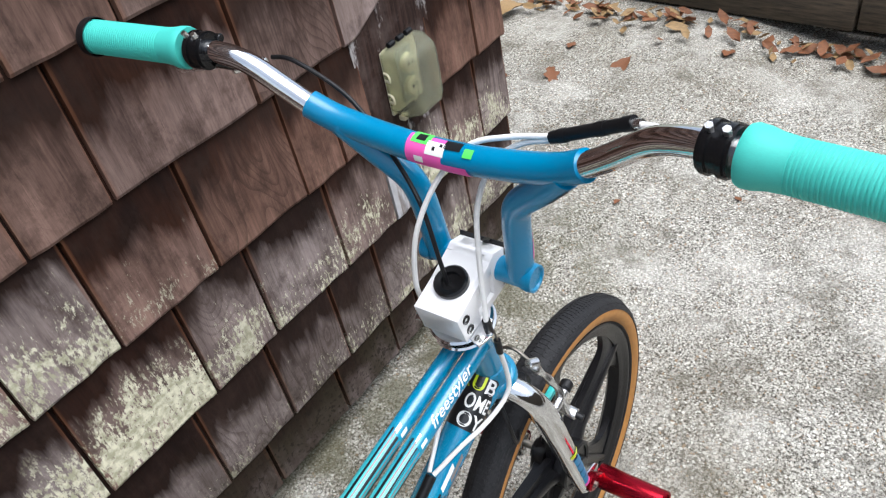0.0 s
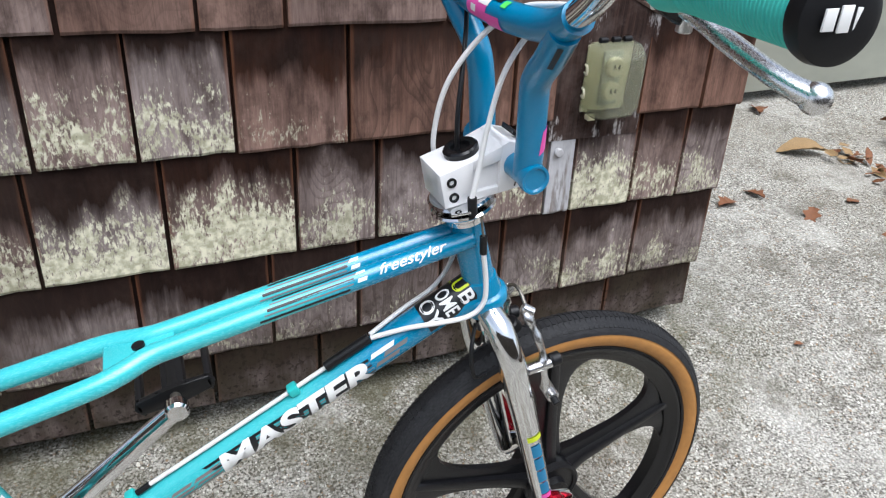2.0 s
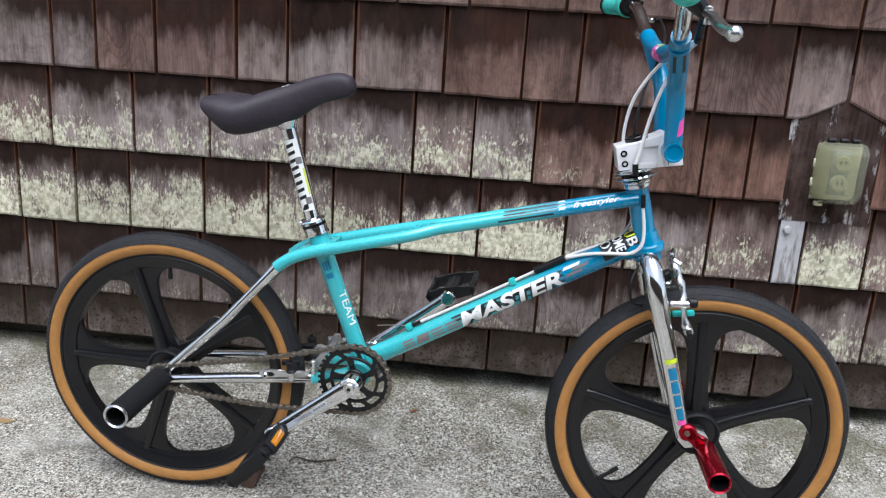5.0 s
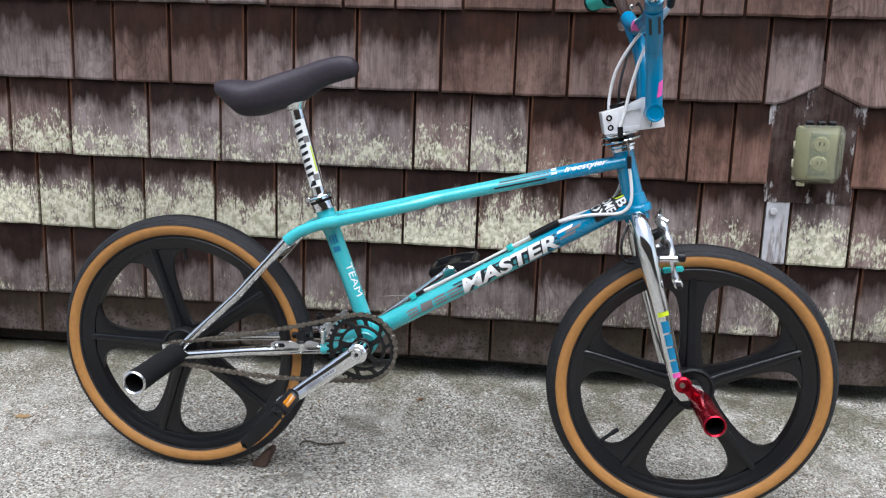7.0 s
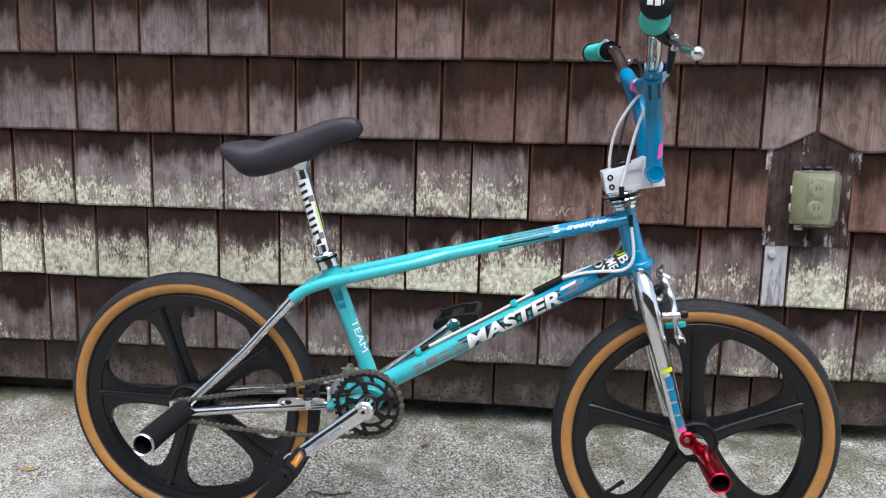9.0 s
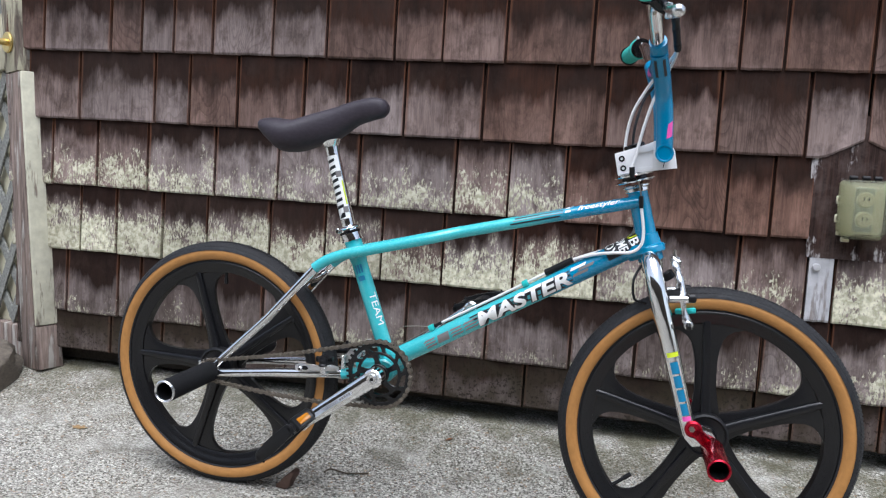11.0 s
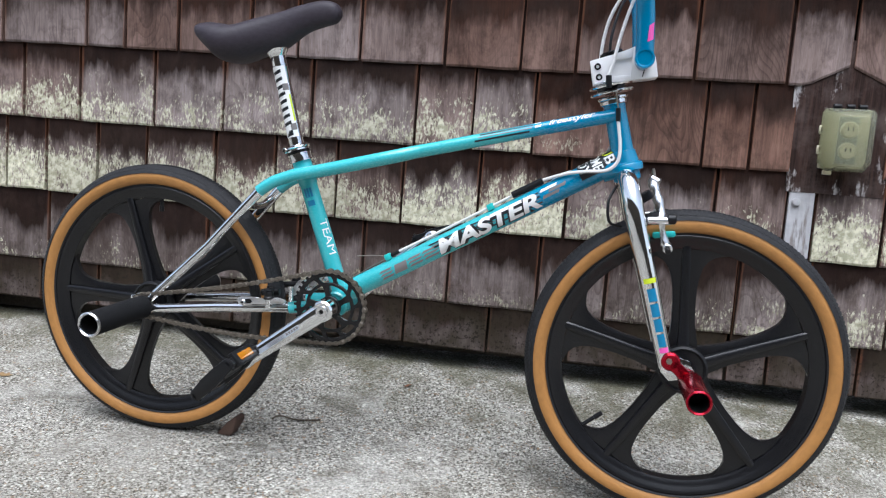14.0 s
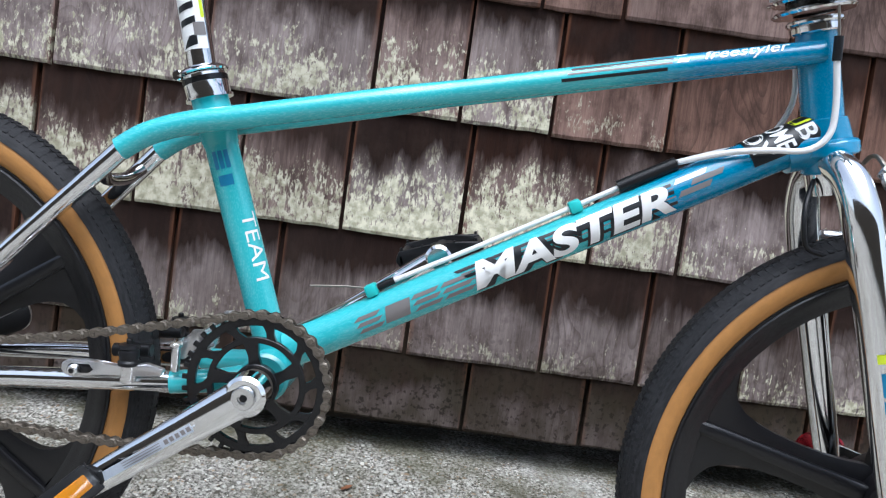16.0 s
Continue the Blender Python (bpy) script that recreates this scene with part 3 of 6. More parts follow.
def outlet_cover(u, z):
    root = new("outlet_cover")
    root.matrix_basis = WALL @ pose(u, -0.0225, z)
    tagged(root, "yellowed clear plastic weatherproof outlet cover on the shingled wall", "outlet cover")
    at = root.matrix_basis

    def p(x, out, zz):
        return at @ Vector((x, -out, zz))

    # back plate and the two sockets
    part("back_plate", box((0.094, 0.006, 0.122), at @ pose(0, -0.003, 0), 0.002), CREAM, root, "cream back plate")
    part("receptacle", box((0.040, 0.008, 0.100), at @ pose(0.004, -0.009, 0), 0.003), STUCCO, root, "grimy receptacle plate")
    for dz in (0.022, -0.022):
        s = part("socket", rod(p(0.004, 0.006, dz), p(0.004, 0.024, dz), 0.018, 24, 0.003), CREAM, root, "round cream power socket")
        for dx in (-0.005, 0.005):
            part("slot", box((0.002, 0.002, 0.008), at @ pose(dx + 0.004, -0.0245, dz + 0.002)), BLACK, s)
    # bulged cover: a hollow shell
    def shell(depth, grow):
        bm = bmesh.new()
        rings = []
        for out, w, top, low in ((0.004, 0.050, 0.066, 0.066), (0.026, 0.049, 0.065, 0.066), (0.044, 0.041, 0.056, 0.060), (0.050, 0.034, 0.048, 0.054)):
            ring = []
            for x, zz in ((-w, -low * 0.72), (-w * 0.72, -low), (w * 0.72, -low), (w, -low * 0.72), (w, top * 0.86), (w * 0.86, top), (-w * 0.86, top), (-w, top * 0.86)):
                ring.append(bm.verts.new(p(x * grow, out * depth, zz * grow)))
            rings.append(ring)
        for a, b in zip(rings, rings[1:]):
            for j in range(8):
                bm.faces.new((a[j], a[(j + 1) % 8], b[(j + 1) % 8], b[j]))
        bm.faces.new(rings[-1])
        return bm

    cover = part("cover", shell(1.25, 1.0), PLASTIC, root)
    cover.modifiers.new("thick", "SOLIDIFY").thickness = 0.0022
    bev = cover.modifiers.new("round", "BEVEL")
    bev.width, bev.segments = 0.003, 2
    for k in (-0.024, 0.002, 0.026):
        part("hinge", rod(p(k - 0.008, 0.012, 0.070), p(k + 0.008, 0.012, 0.070), 0.0055, 12, 0.001), BLACK, root, "black hinge knuckle")
    for zz in (0.020, -0.022):
        part("clip", tube(spline([p(-0.050, 0.006, zz + 0.007), p(-0.055, 0.020, zz + 0.006), p(-0.055, 0.020, zz - 0.006), p(-0.050, 0.006, zz - 0.007)], 5), 0.0022, 8), CREAM, root)
    part("latch", box((0.016, 0.014, 0.010), at @ pose(-0.030, -0.014, -0.069), 0.002), CREAM, root)
    return root


outlet_cover(1.312, 0.621)

# ---- the lattice gate ----
def lattice_gate():
    root = new("lattice_gate")
    root.matrix_basis = pose(-0.818, 0.375, 0.035, 0, 4.6, 158)
    tagged(root, "open lattice garden gate with peeling cream paint, propped by a stone", "gate")
    at = root.matrix_basis
    wide, tall, thick = 0.80, 1.62, 0.055

    def beam(name, x0, x1, z0, z1, mat, y=0.0, t=thick, lean=0.0, label=""):
        return part(name, box((x1 - x0, t, z1 - z0), at @ pose((x0 + x1) / 2, y, (z0 + z1) / 2, 0, lean), 0.004), mat, root, label)

    beam("stile", 0.0, 0.085, 0.0, 0.86, GATE_WORN, 0.0, 0.075, label="stile with worn paint over grey wood")
    beam("stile", 0.0, 0.085, 0.862, tall, GATE_PAINT, 0.0, 0.075, label="stile with peeling cream paint")
    beam("edge_strip", -0.016, -0.002, 0.13, 0.86, GATE_EDGE, 0.0, 0.072, label="cream painted edge strip")
    beam("edge_strip", -0.014, -0.002, 0.0, 0.128, GATE_WORN, 0.0, 0.070, label="bare weathered end of the edge strip")
    beam("stile", wide - 0.085, wide, 0.0, tall, GATE_WORN)
    beam("rail", 0.087, wide - 0.087, 0.0, 0.12, GATE_WORN)
    beam("rail", 0.087, wide - 0.087, tall - 0.11, tall, GATE_WORN)
    beam("lock_rail", 0.087, wide - 0.087, 0.88, 1.04, GATE_PAINT)
    beam("panel", 0.080, wide - 0.080, 0.10, tall - 0.1, GATE_BACK, -0.008, 0.008, label="cream backing panel")
    # diagonal lattice, one strip a part, clipped to the opening
    strip_w = 0.034
    for layer, sign in ((0.006, 1), (0.013, -1)):
        k = -1.6
        while k < 2.0:
            for z_lo, z_hi in ((0.122, 0.878), (1.042, tall - 0.112)):
                x_lo, x_hi = 0.088, wide - 0.088
                pts = []
                for x in (x_lo, x_hi):
                    z = (x if sign > 0 else -x) * 1.25 + k
                    pts.append((x, z))
                (xa, za), (xb, zb) = pts
                def at_z(z):
                    return xa + (z - za) * (xb - xa) / (zb - za)
                ends = []
                for x, z in pts:
                    z2 = min(max(z, z_lo), z_hi)
                    ends.append((min(max(at_z(z2), x_lo), x_hi), z2))
                (x0, z0), (x1, z1) = ends
                length = math.hypot(x1 - x0, z1 - z0)
                if length > 0.07 and abs((z1 - z0) / (x1 - x0 or 1e-6)) > 1:
                    ang = math.degrees(math.atan2(z1 - z0, x1 - x0))
                    part("lattice_strip", box((length - 0.02, 0.0065, strip_w), at @ pose((x0 + x1) / 2, layer, (z0 + z1) / 2, 0, -ang), 0.001), LATTICE, root, smooth=False)
            k += 0.165
    # lock: rose and knob on either face, latch plate on the edge
    for s in (1, -1):
        part("rose", rod(at @ Vector((0.045, s * 0.0375, 0.945)), at @ Vector((0.045, s * 0.046, 0.945)), 0.030, 24, 0.003), BRASS, root)
        part("knob", turned([(0.0, 0.0), (0.010, 0.0), (0.009, 0.022), (0.017, 0.030), (0.026, 0.042), (0.026, 0.052), (0.017, 0.060), (0.0, 0.062)], at @ Vector((0.045, s * 0.045, 0.945)), at.to_3x3() @ Vector((0, s, 0)), 24), BRASS, root, "worn brass door knob")
    part("latch_plate", box((0.003, 0.024, 0.10), at @ pose(-0.002, 0, 0.945), 0.001), STEEL, root)
    part("latch_bolt", box((0.016, 0.012, 0.016), at @ pose(-0.010, 0, 0.945), 0.003), STEEL, root)
    return root


lattice_gate()


# ---- loose things on the ground ----
def rough_stone(name, size, at, seed, material):
    bm = bmesh.new()
    bmesh.ops.create_icosphere(bm, subdivisions=4, radius=1.0)
    for v in bm.verts:
        n = noise.noise(v.co * 1.3 + Vector((seed, 0, 0))) * 0.35 + noise.noise(v.co * 4 + Vector((0, seed, 0))) * 0.1
        d = v.co.normalized() * (1 + n)
        v.co = Vector((max(-0.85, min(0.85, d.x)) * size[0], max(-0.85, min(0.85, d.y)) * size[1], max(-0.6, min(0.75, d.z)) * size[2]))
    bmesh.ops.transform(bm, matrix=at, verts=bm.verts)
    return part(name, bm, material)


tagged(rough_stone("stone", (0.17, 0.11, 0.085), pose(-0.99, 0.245, 0.055, 0, 0, 12), 3.0, ROCK), "rough brown field stone propping the gate open", "stone")


def wedge():
    bm = plate([(0.122, 0.002), (0.150, 0.0), (0.158, 0.012), (0.166, 0.036), (0.158, 0.041), (0.146, 0.031), (0.134, 0.018)], 0.0, 0.032, 0.003)
    bmesh.ops.subdivide_edges(bm, edges=bm.edges[:], cuts=2)
    for v in bm.verts:
        v.co += Vector((noise.noise(v.co * 60), noise.noise(v.co * 60 + Vector((5, 0, 0))), noise.noise(v.co * 50) * 0.4)) * 0.004
    bmesh.ops.translate(bm, vec=(0, 0, ground_z(0.17, 0.02)), verts=bm.verts)
    return tagged(part("wood_wedge", bm, RUSTWOOD), "small reddish wooden wedge chocking the rear tyre", "wedge")


wedge()


def twig(points, r):
    return tagged(part("twig", tube(spline([(x, y, ground_z(x, y) + z) for x, y, z in points], 5), r, 6), TIMBER), "thin dry twig lying on the concrete", "twig")


twig([(0.19, 0.105, 0.004), (0.20, 0.12, 0.006), (0.24, 0.118, 0.004), (0.285, 0.135, 0.003)], 0.0018)


def leaf_mesh(seed, material, lobes):
    r = random.Random(seed)
    bm = bmesh.new()
    n = 14
    rim = []
    for i in range(n + 1):
        t = i / n
        w = 0.24 * math.sin(math.pi * min(1, t * 1.05)) ** 0.8 * (1 + lobes * 0.55 * math.sin(t * 19 + seed))
        x = t - 0.5
        curl = 0.12 * math.sin(t * 3 + seed)
        rim.append((bm.verts.new((x, -w, curl + w * 0.35 + r.uniform(0, 0.03))), bm.verts.new((x, 0, curl * 0.6)), bm.verts.new((x, w, curl + w * 0.25 + r.uniform(0, 0.03)))))
    for a, b in zip(rim, rim[1:]):
        bm.faces.new((a[0], b[0], b[1], a[1]))
        bm.faces.new((a[1], b[1], b[2], a[2]))
    me = bpy.data.meshes.new("dry_leaf")
    bm.to_mesh(me)
    bm.free()
    me.materials.append(material)
    for f in me.polygons:
        f.use_smooth = True
    return me


LEAVES = [leaf_mesh(i, LEAF if i % 3 else LEAF_PALE, 0.6 if i % 2 else 0.1) for i in range(6)]


def dry_leaf(x, y, size, turn, kind=0, up=0.0):
    ob = new("dry_leaf", LEAVES[kind])
    ob.matrix_basis = pose(x, y, ground_z(x, y) + 0.004 + up, 4, -3, turn) @ Matrix.Scale(size, 4)
    return tagged(ob, "curled dry leaf on the concrete" if kind % 3 else "pale tan dry leaf on the concrete", "leaf", "fallen leaves")


for i, (x, y, s, a) in enumerate([(2.166, 0.986, 0.10, 20), (2.90, 1.70, 0.13, 60), (2.507, 0.672, 0.12, -15), (2.739, 0.392, 0.09, 5), (2.373, 0.848, 0.09, 40), (2.30, 1.02, 0.08, 100), (2.60, 0.90, 0.07, 10), (-0.482, 0.114, 0.045, 5), (1.86, 0.35, 0.03, 0), (2.05, 0.10, 0.03, 50), (0.42, 0.33, 0.02, 30)]):
    dry_leaf(x, y, s, a, (1, 1, 4, 2, 5, 1, 2, 3, 1, 2, 4)[i])
dry_leaf(2.74, 1.27, 0.20, -20, 0)
dry_leaf(2.86, 1.18, 0.10, 35, 3)

# ---- beyond the corner: timber edging, litter, grass, pale wall ----
edging = new("timber_edging")
edging.matrix_basis = pose(2.99, -0.55, 0.0, 0, 0, -3)
tagged(edging, "weathered dark timber edging along the driveway", "edging")
for y0, y1, up in ((-1.60, -0.42, 0.0), (-0.412, 0.62, 0.006), (0.628, 1.60, -0.003)):
    part("timber", box((0.10, y1 - y0, 0.13), edging.matrix_basis @ pose(0, (y0 + y1) / 2, 0.066 + up, 0, 0, up * 40), 0.01), TIMBER, edging)
# Unseen wall, added behind the camera to darken chrome reflections and cut low light.
unseen_wall = part("wall_yard", box((14.0, 0.12, 2.6), pose(0.5, -4.2, 1.28)), TIMBER)
tagged(unseen_wall, "unseen plain dark timber wall, added to darken reflections and low-angle light", "wall", kind="structure")
bed = part("soil_bed", box((3.0, 3.6, 0.10), pose(4.55, -0.6, 0.05, 0, 0, -3), 0.02), SOIL)
tagged(bed, "dark soil bed behind the timber edging", "ground", kind="structure")
back = part("wall_garden", box((6.0, 0.2, 2.2), pose(5.4, 2.02, 1.14, 0, 0, 3), 0.01), STUCCO)
tagged(back, "pale mossy concrete garden wall beyond the house corner", "wall", kind="structure")


def litter():
    bm = bmesh.new()
    r = random.Random(4)
    for i in range(420):
        s = r.uniform(0.03, 0.085)
        y = r.uniform(-1.6, 1.25)
        x = 2.93 - abs(r.gauss(0, 0.07)) + 0.05 * (0.3 - y) * 0.2
        if i % 3 == 0:
            x = r.uniform(3.06, 3.9)
        z = (0.10 if x > 3.04 else ground_z(x, y)) + r.uniform(0.006, 0.03)
        m = pose(x, y, z, r.uniform(-35, 35), r.uniform(-35, 35), r.uniform(0, 360)) @ Matrix.Scale(s, 4)
        q = [bm.verts.new(m @ Vector(c)) for c in ((-0.5, 0, 0.05), (-0.15, -0.22, 0.1), (0.25, -0.16, 0.02), (0.5, 0.02, 0.1), (0.2, 0.2, 0.06), (-0.2, 0.2, 0.12), (0, 0, 0))]
        for j in range(6):
            f = bm.faces.new((q[j], q[(j + 1) % 6], q[6]))
            f.material_index = i % 2
    ob = part("leaf_litter", bm, [LEAF, LEAF_PALE])
    return tagged(ob, "drift of brown and tan dry leaves along the edging", "leaves", kind="stuff")


litter()


def grass_clump(x, y, n, tall, seed):
    bm = bmesh.new()
    r = random.Random(seed)
    for i in range(n):
        a, h, l = r.uniform(0, 6.28), r.uniform(0.5, 1.0) * tall, r.uniform(0.4, 1.0) * tall
        bx, by = x + r.gauss(0, 0.025), y + r.gauss(0, 0.025)
        prev = None
        for j in range(6):
            t = j / 5
            px, py = bx + math.cos(a) * l * t * t, by + math.sin(a) * l * t * t
            pz = 0.10 + h * (t - 0.62 * t * t * (l / tall) * 1.3)
            w = 0.004 * (1 - t * 0.9)
            pair = (bm.verts.new((px - math.sin(a) * w, py + math.cos(a) * w, pz)), bm.verts.new((px + math.sin(a) * w, py - math.cos(a) * w, pz)))
            if prev:
                bm.faces.new((prev[0], prev[1], pair[1], pair[0]))
            prev = pair
    return tagged(part("grass_clump", bm, GRASS), "clump of yellow-green grass behind the edging", "grass", "grass clumps", "stuff")


for i, (x, y) in enumerate([(3.09, 0.42), (3.13, 0.20), (3.12, 0.62), (3.25, -0.10), (3.3, 0.85)]):
    grass_clump(x, y, 60, 0.34, i)

# ---- the bicycle ----
bicycle = new("bicycle")
tagged(bicycle, "turquoise to blue freestyle bicycle with mag wheels, standing beside the wall", "bicycle")
R_HUB, F_HUB = Vector((-0.002, 0, 0.2400)), Vector((0.9810, 0, 0.2265))
BB = Vector((0.3735, 0, 0.2745))
STEER_AT, STEER = Vector((0.863, 0, 0.543)), Vector((-0.255, 0, 0.967)).normalized()
OFFSET = Vector((0, 0.006, 0.004))  # the bars sit a little off centre in their clamp
STEERED = Matrix.Translation(STEER_AT) @ Matrix.Rotation(radians(2.5), 4, STEER) @ Matrix.Translation(-STEER_AT)


def mirror(path):
    return [(x, -y, z) for x, y, z in path]


def steered(ob):
    """Turn a part of the front end a little to the left, as the bars stand."""
    ob.data.transform(STEERED)
    return ob


# frame
HEAD0, HEAD1 = STEER_AT + STEER * 0.0, STEER_AT + STEER * 0.112
DOWN0, DOWN1 = Vector((0.388, 0, 0.2960)), Vector((0.850, 0, 0.5620))
SEAT0, SEAT1 = Vector((0.373, 0, 0.288)), Vector((0.2850, 0, 0.533))
TOP = [(0.226, -0.043, 0.470), (0.250, -0.041, 0.487), (0.285, -0.038, 0.501), (0.330, -0.036, 0.512), (0.44, -0.032, 0.539), (0.475, -0.027, 0.548), (0.505, -0.0165, 0.556), (0.54, -0.0145, 0.564), (0.70, -0.0135, 0.602), (0.838, -0.0125, 0.634)]
TOP0, TOP1 = Vector((0.54, -0.0142, 0.564)), Vector((0.838, -0.0125, 0.634))
frame_main = part("down_tube", tube([DOWN0, DOWN0.lerp(DOWN1, 0.5), DOWN1], [0.0185, 0.0185, 0.0195], 28), FRAME_TOP, bicycle, "fat down tube fading from turquoise to blue")
part("seat_tube", tube([SEAT0, SEAT1], 0.0158, 24), FRAME_TOP, bicycle)
part("seat_lug", tube([SEAT0.lerp(SEAT1, 0.80), SEAT0.lerp(SEAT1, 0.86), SEAT0.lerp(SEAT1, 0.98)], [0.0165, 0.0185, 0.0172], 24), FRAME_TOP, bicycle)
for m in (False, True):
    part("top_tube", tube(spline(mirror(TOP) if m else TOP, 6), 0.0108, 18), FRAME_TOP, bicycle)
part("bridge_plate", plate([(0.462, 0.538), (0.530, 0.555), (0.530, 0.566), (0.462, 0.550)], -0.024, 0.024, 0.002), FRAME_TOP, bicycle)
part("bridge_hole", rod((0.497, 0, 0.5535), (0.4955, 0, 0.5605), 0.0065, 20), BLACK, bicycle, "dark round hole in the bridge plate")
part("seat_bridge", plate([(0.262, 0.488), (0.325, 0.504), (0.325, 0.518), (0.262, 0.503)], -0.034, 0.034, 0.002), FRAME_TOP, bicycle)
part("head_tube", tube([STEER_AT - STEER * 0.012, STEER_AT, STEER_AT + STEER * 0.035, HEAD1], [0.0225, 0.0225, 0.0185, 0.0178], 28), FRAME_TOP, bicycle)
part("head_lug", turned([(0.0180, 0.0), (0.0278, 0.0), (0.0292, 0.0015), (0.0292, 0.0110), (0.0278, 0.0130), (0.0240, 0.0150), (0.0208, 0.034), (0.0180, 0.035)], STEER_AT + STEER * 0.001, STEER, 36, True), FRAME_TOP, bicycle, "blue flared lower head lug")
part("head_gusset", tube([(0.822, 0, 0.541), (0.838, 0, 0.549), (0.856, 0, 0.552)], [0.0192, 0.0215, 0.0222], 24), FRAME_TOP, bicycle)
part("bottom_bracket", rod(BB + Vector((0, -0.036, 0)), BB + Vector((0, 0.036, 0)), 0.0235, 28, 0.003), FRAME_TOP, bicycle)
part("seat_collar", tube([SEAT0.lerp(SEAT1, 0.975), SEAT0.lerp(SEAT1, 1.02), SEAT0.lerp(SEAT1, 1.06)], [0.0205, 0.021, 0.0195], 28), CHROME, bicycle, "chrome seat collar")
part("collar_band", tube([SEAT0.lerp(SEAT1, 1.026), SEAT0.lerp(SEAT1, 1.046)], 0.0214, 28), BLACK_METAL, bicycle, "black band round the collar")
part("collar_flange", turned([(0.0140, 0.0), (0.0225, 0.0), (0.0236, 0.0015), (0.0225, 0.0035), (0.0180, 0.0060), (0.0140, 0.0065)], SEAT0.lerp(SEAT1, 1.062), SEAT1 - SEAT0, 32, True), CHROME, bicycle)
part("collar_foot", tube([SEAT0.lerp(SEAT1, 0.968), SEAT0.lerp(SEAT1, 0.978)], 0.0222, 28), CHROME, bicycle)
part("collar_bolt", rod((0.259, -0.012, 0.543), (0.259, 0.012, 0.543), 0.005, 12, 0.001), CHROME, bicycle)
for s in (-1, 1):
    part("seat_stay", tube([(0.232, s * 0.043, 0.475), (0.13, s * 0.050, 0.363), (0.005, s * 0.056, 0.2455)], [0.0092, 0.0088, 0.0080], 16), CHROME, bicycle, "chrome seat stay")
    part("chain_stay", tube([(0.005, s * 0.056, 0.2335), (0.15, s * 0.050, 0.250), (0.292, s * 0.043, 0.2625)], [0.0085, 0.0098, 0.0102], 16), CHROME, bicycle, "chrome chain stay")
    part("stay_socket", tube([(0.290, s * 0.043, 0.262), (0.335, s * 0.036, 0.268), (0.372, s * 0.024, 0.276)], [0.0110, 0.0112, 0.012], 16), FRAME_TOP, bicycle)
    part("dropout", plate([(-0.027, 0.2555), (-0.007, 0.2635), (0.021, 0.2555), (0.021, 0.2295), (-0.007, 0.2215), (-0.027, 0.2315)], s * 0.056 - 0.003, s * 0.056 + 0.003, 0.0015), CHROME, bicycle)
part("stay_bridge", tube(spline([(0.212, -0.043, 0.452), (0.205, -0.02, 0.440), (0.205, 0.02, 0.440), (0.212, 0.043, 0.452)], 6), 0.0065, 12), DARK_CHROME, bicycle)


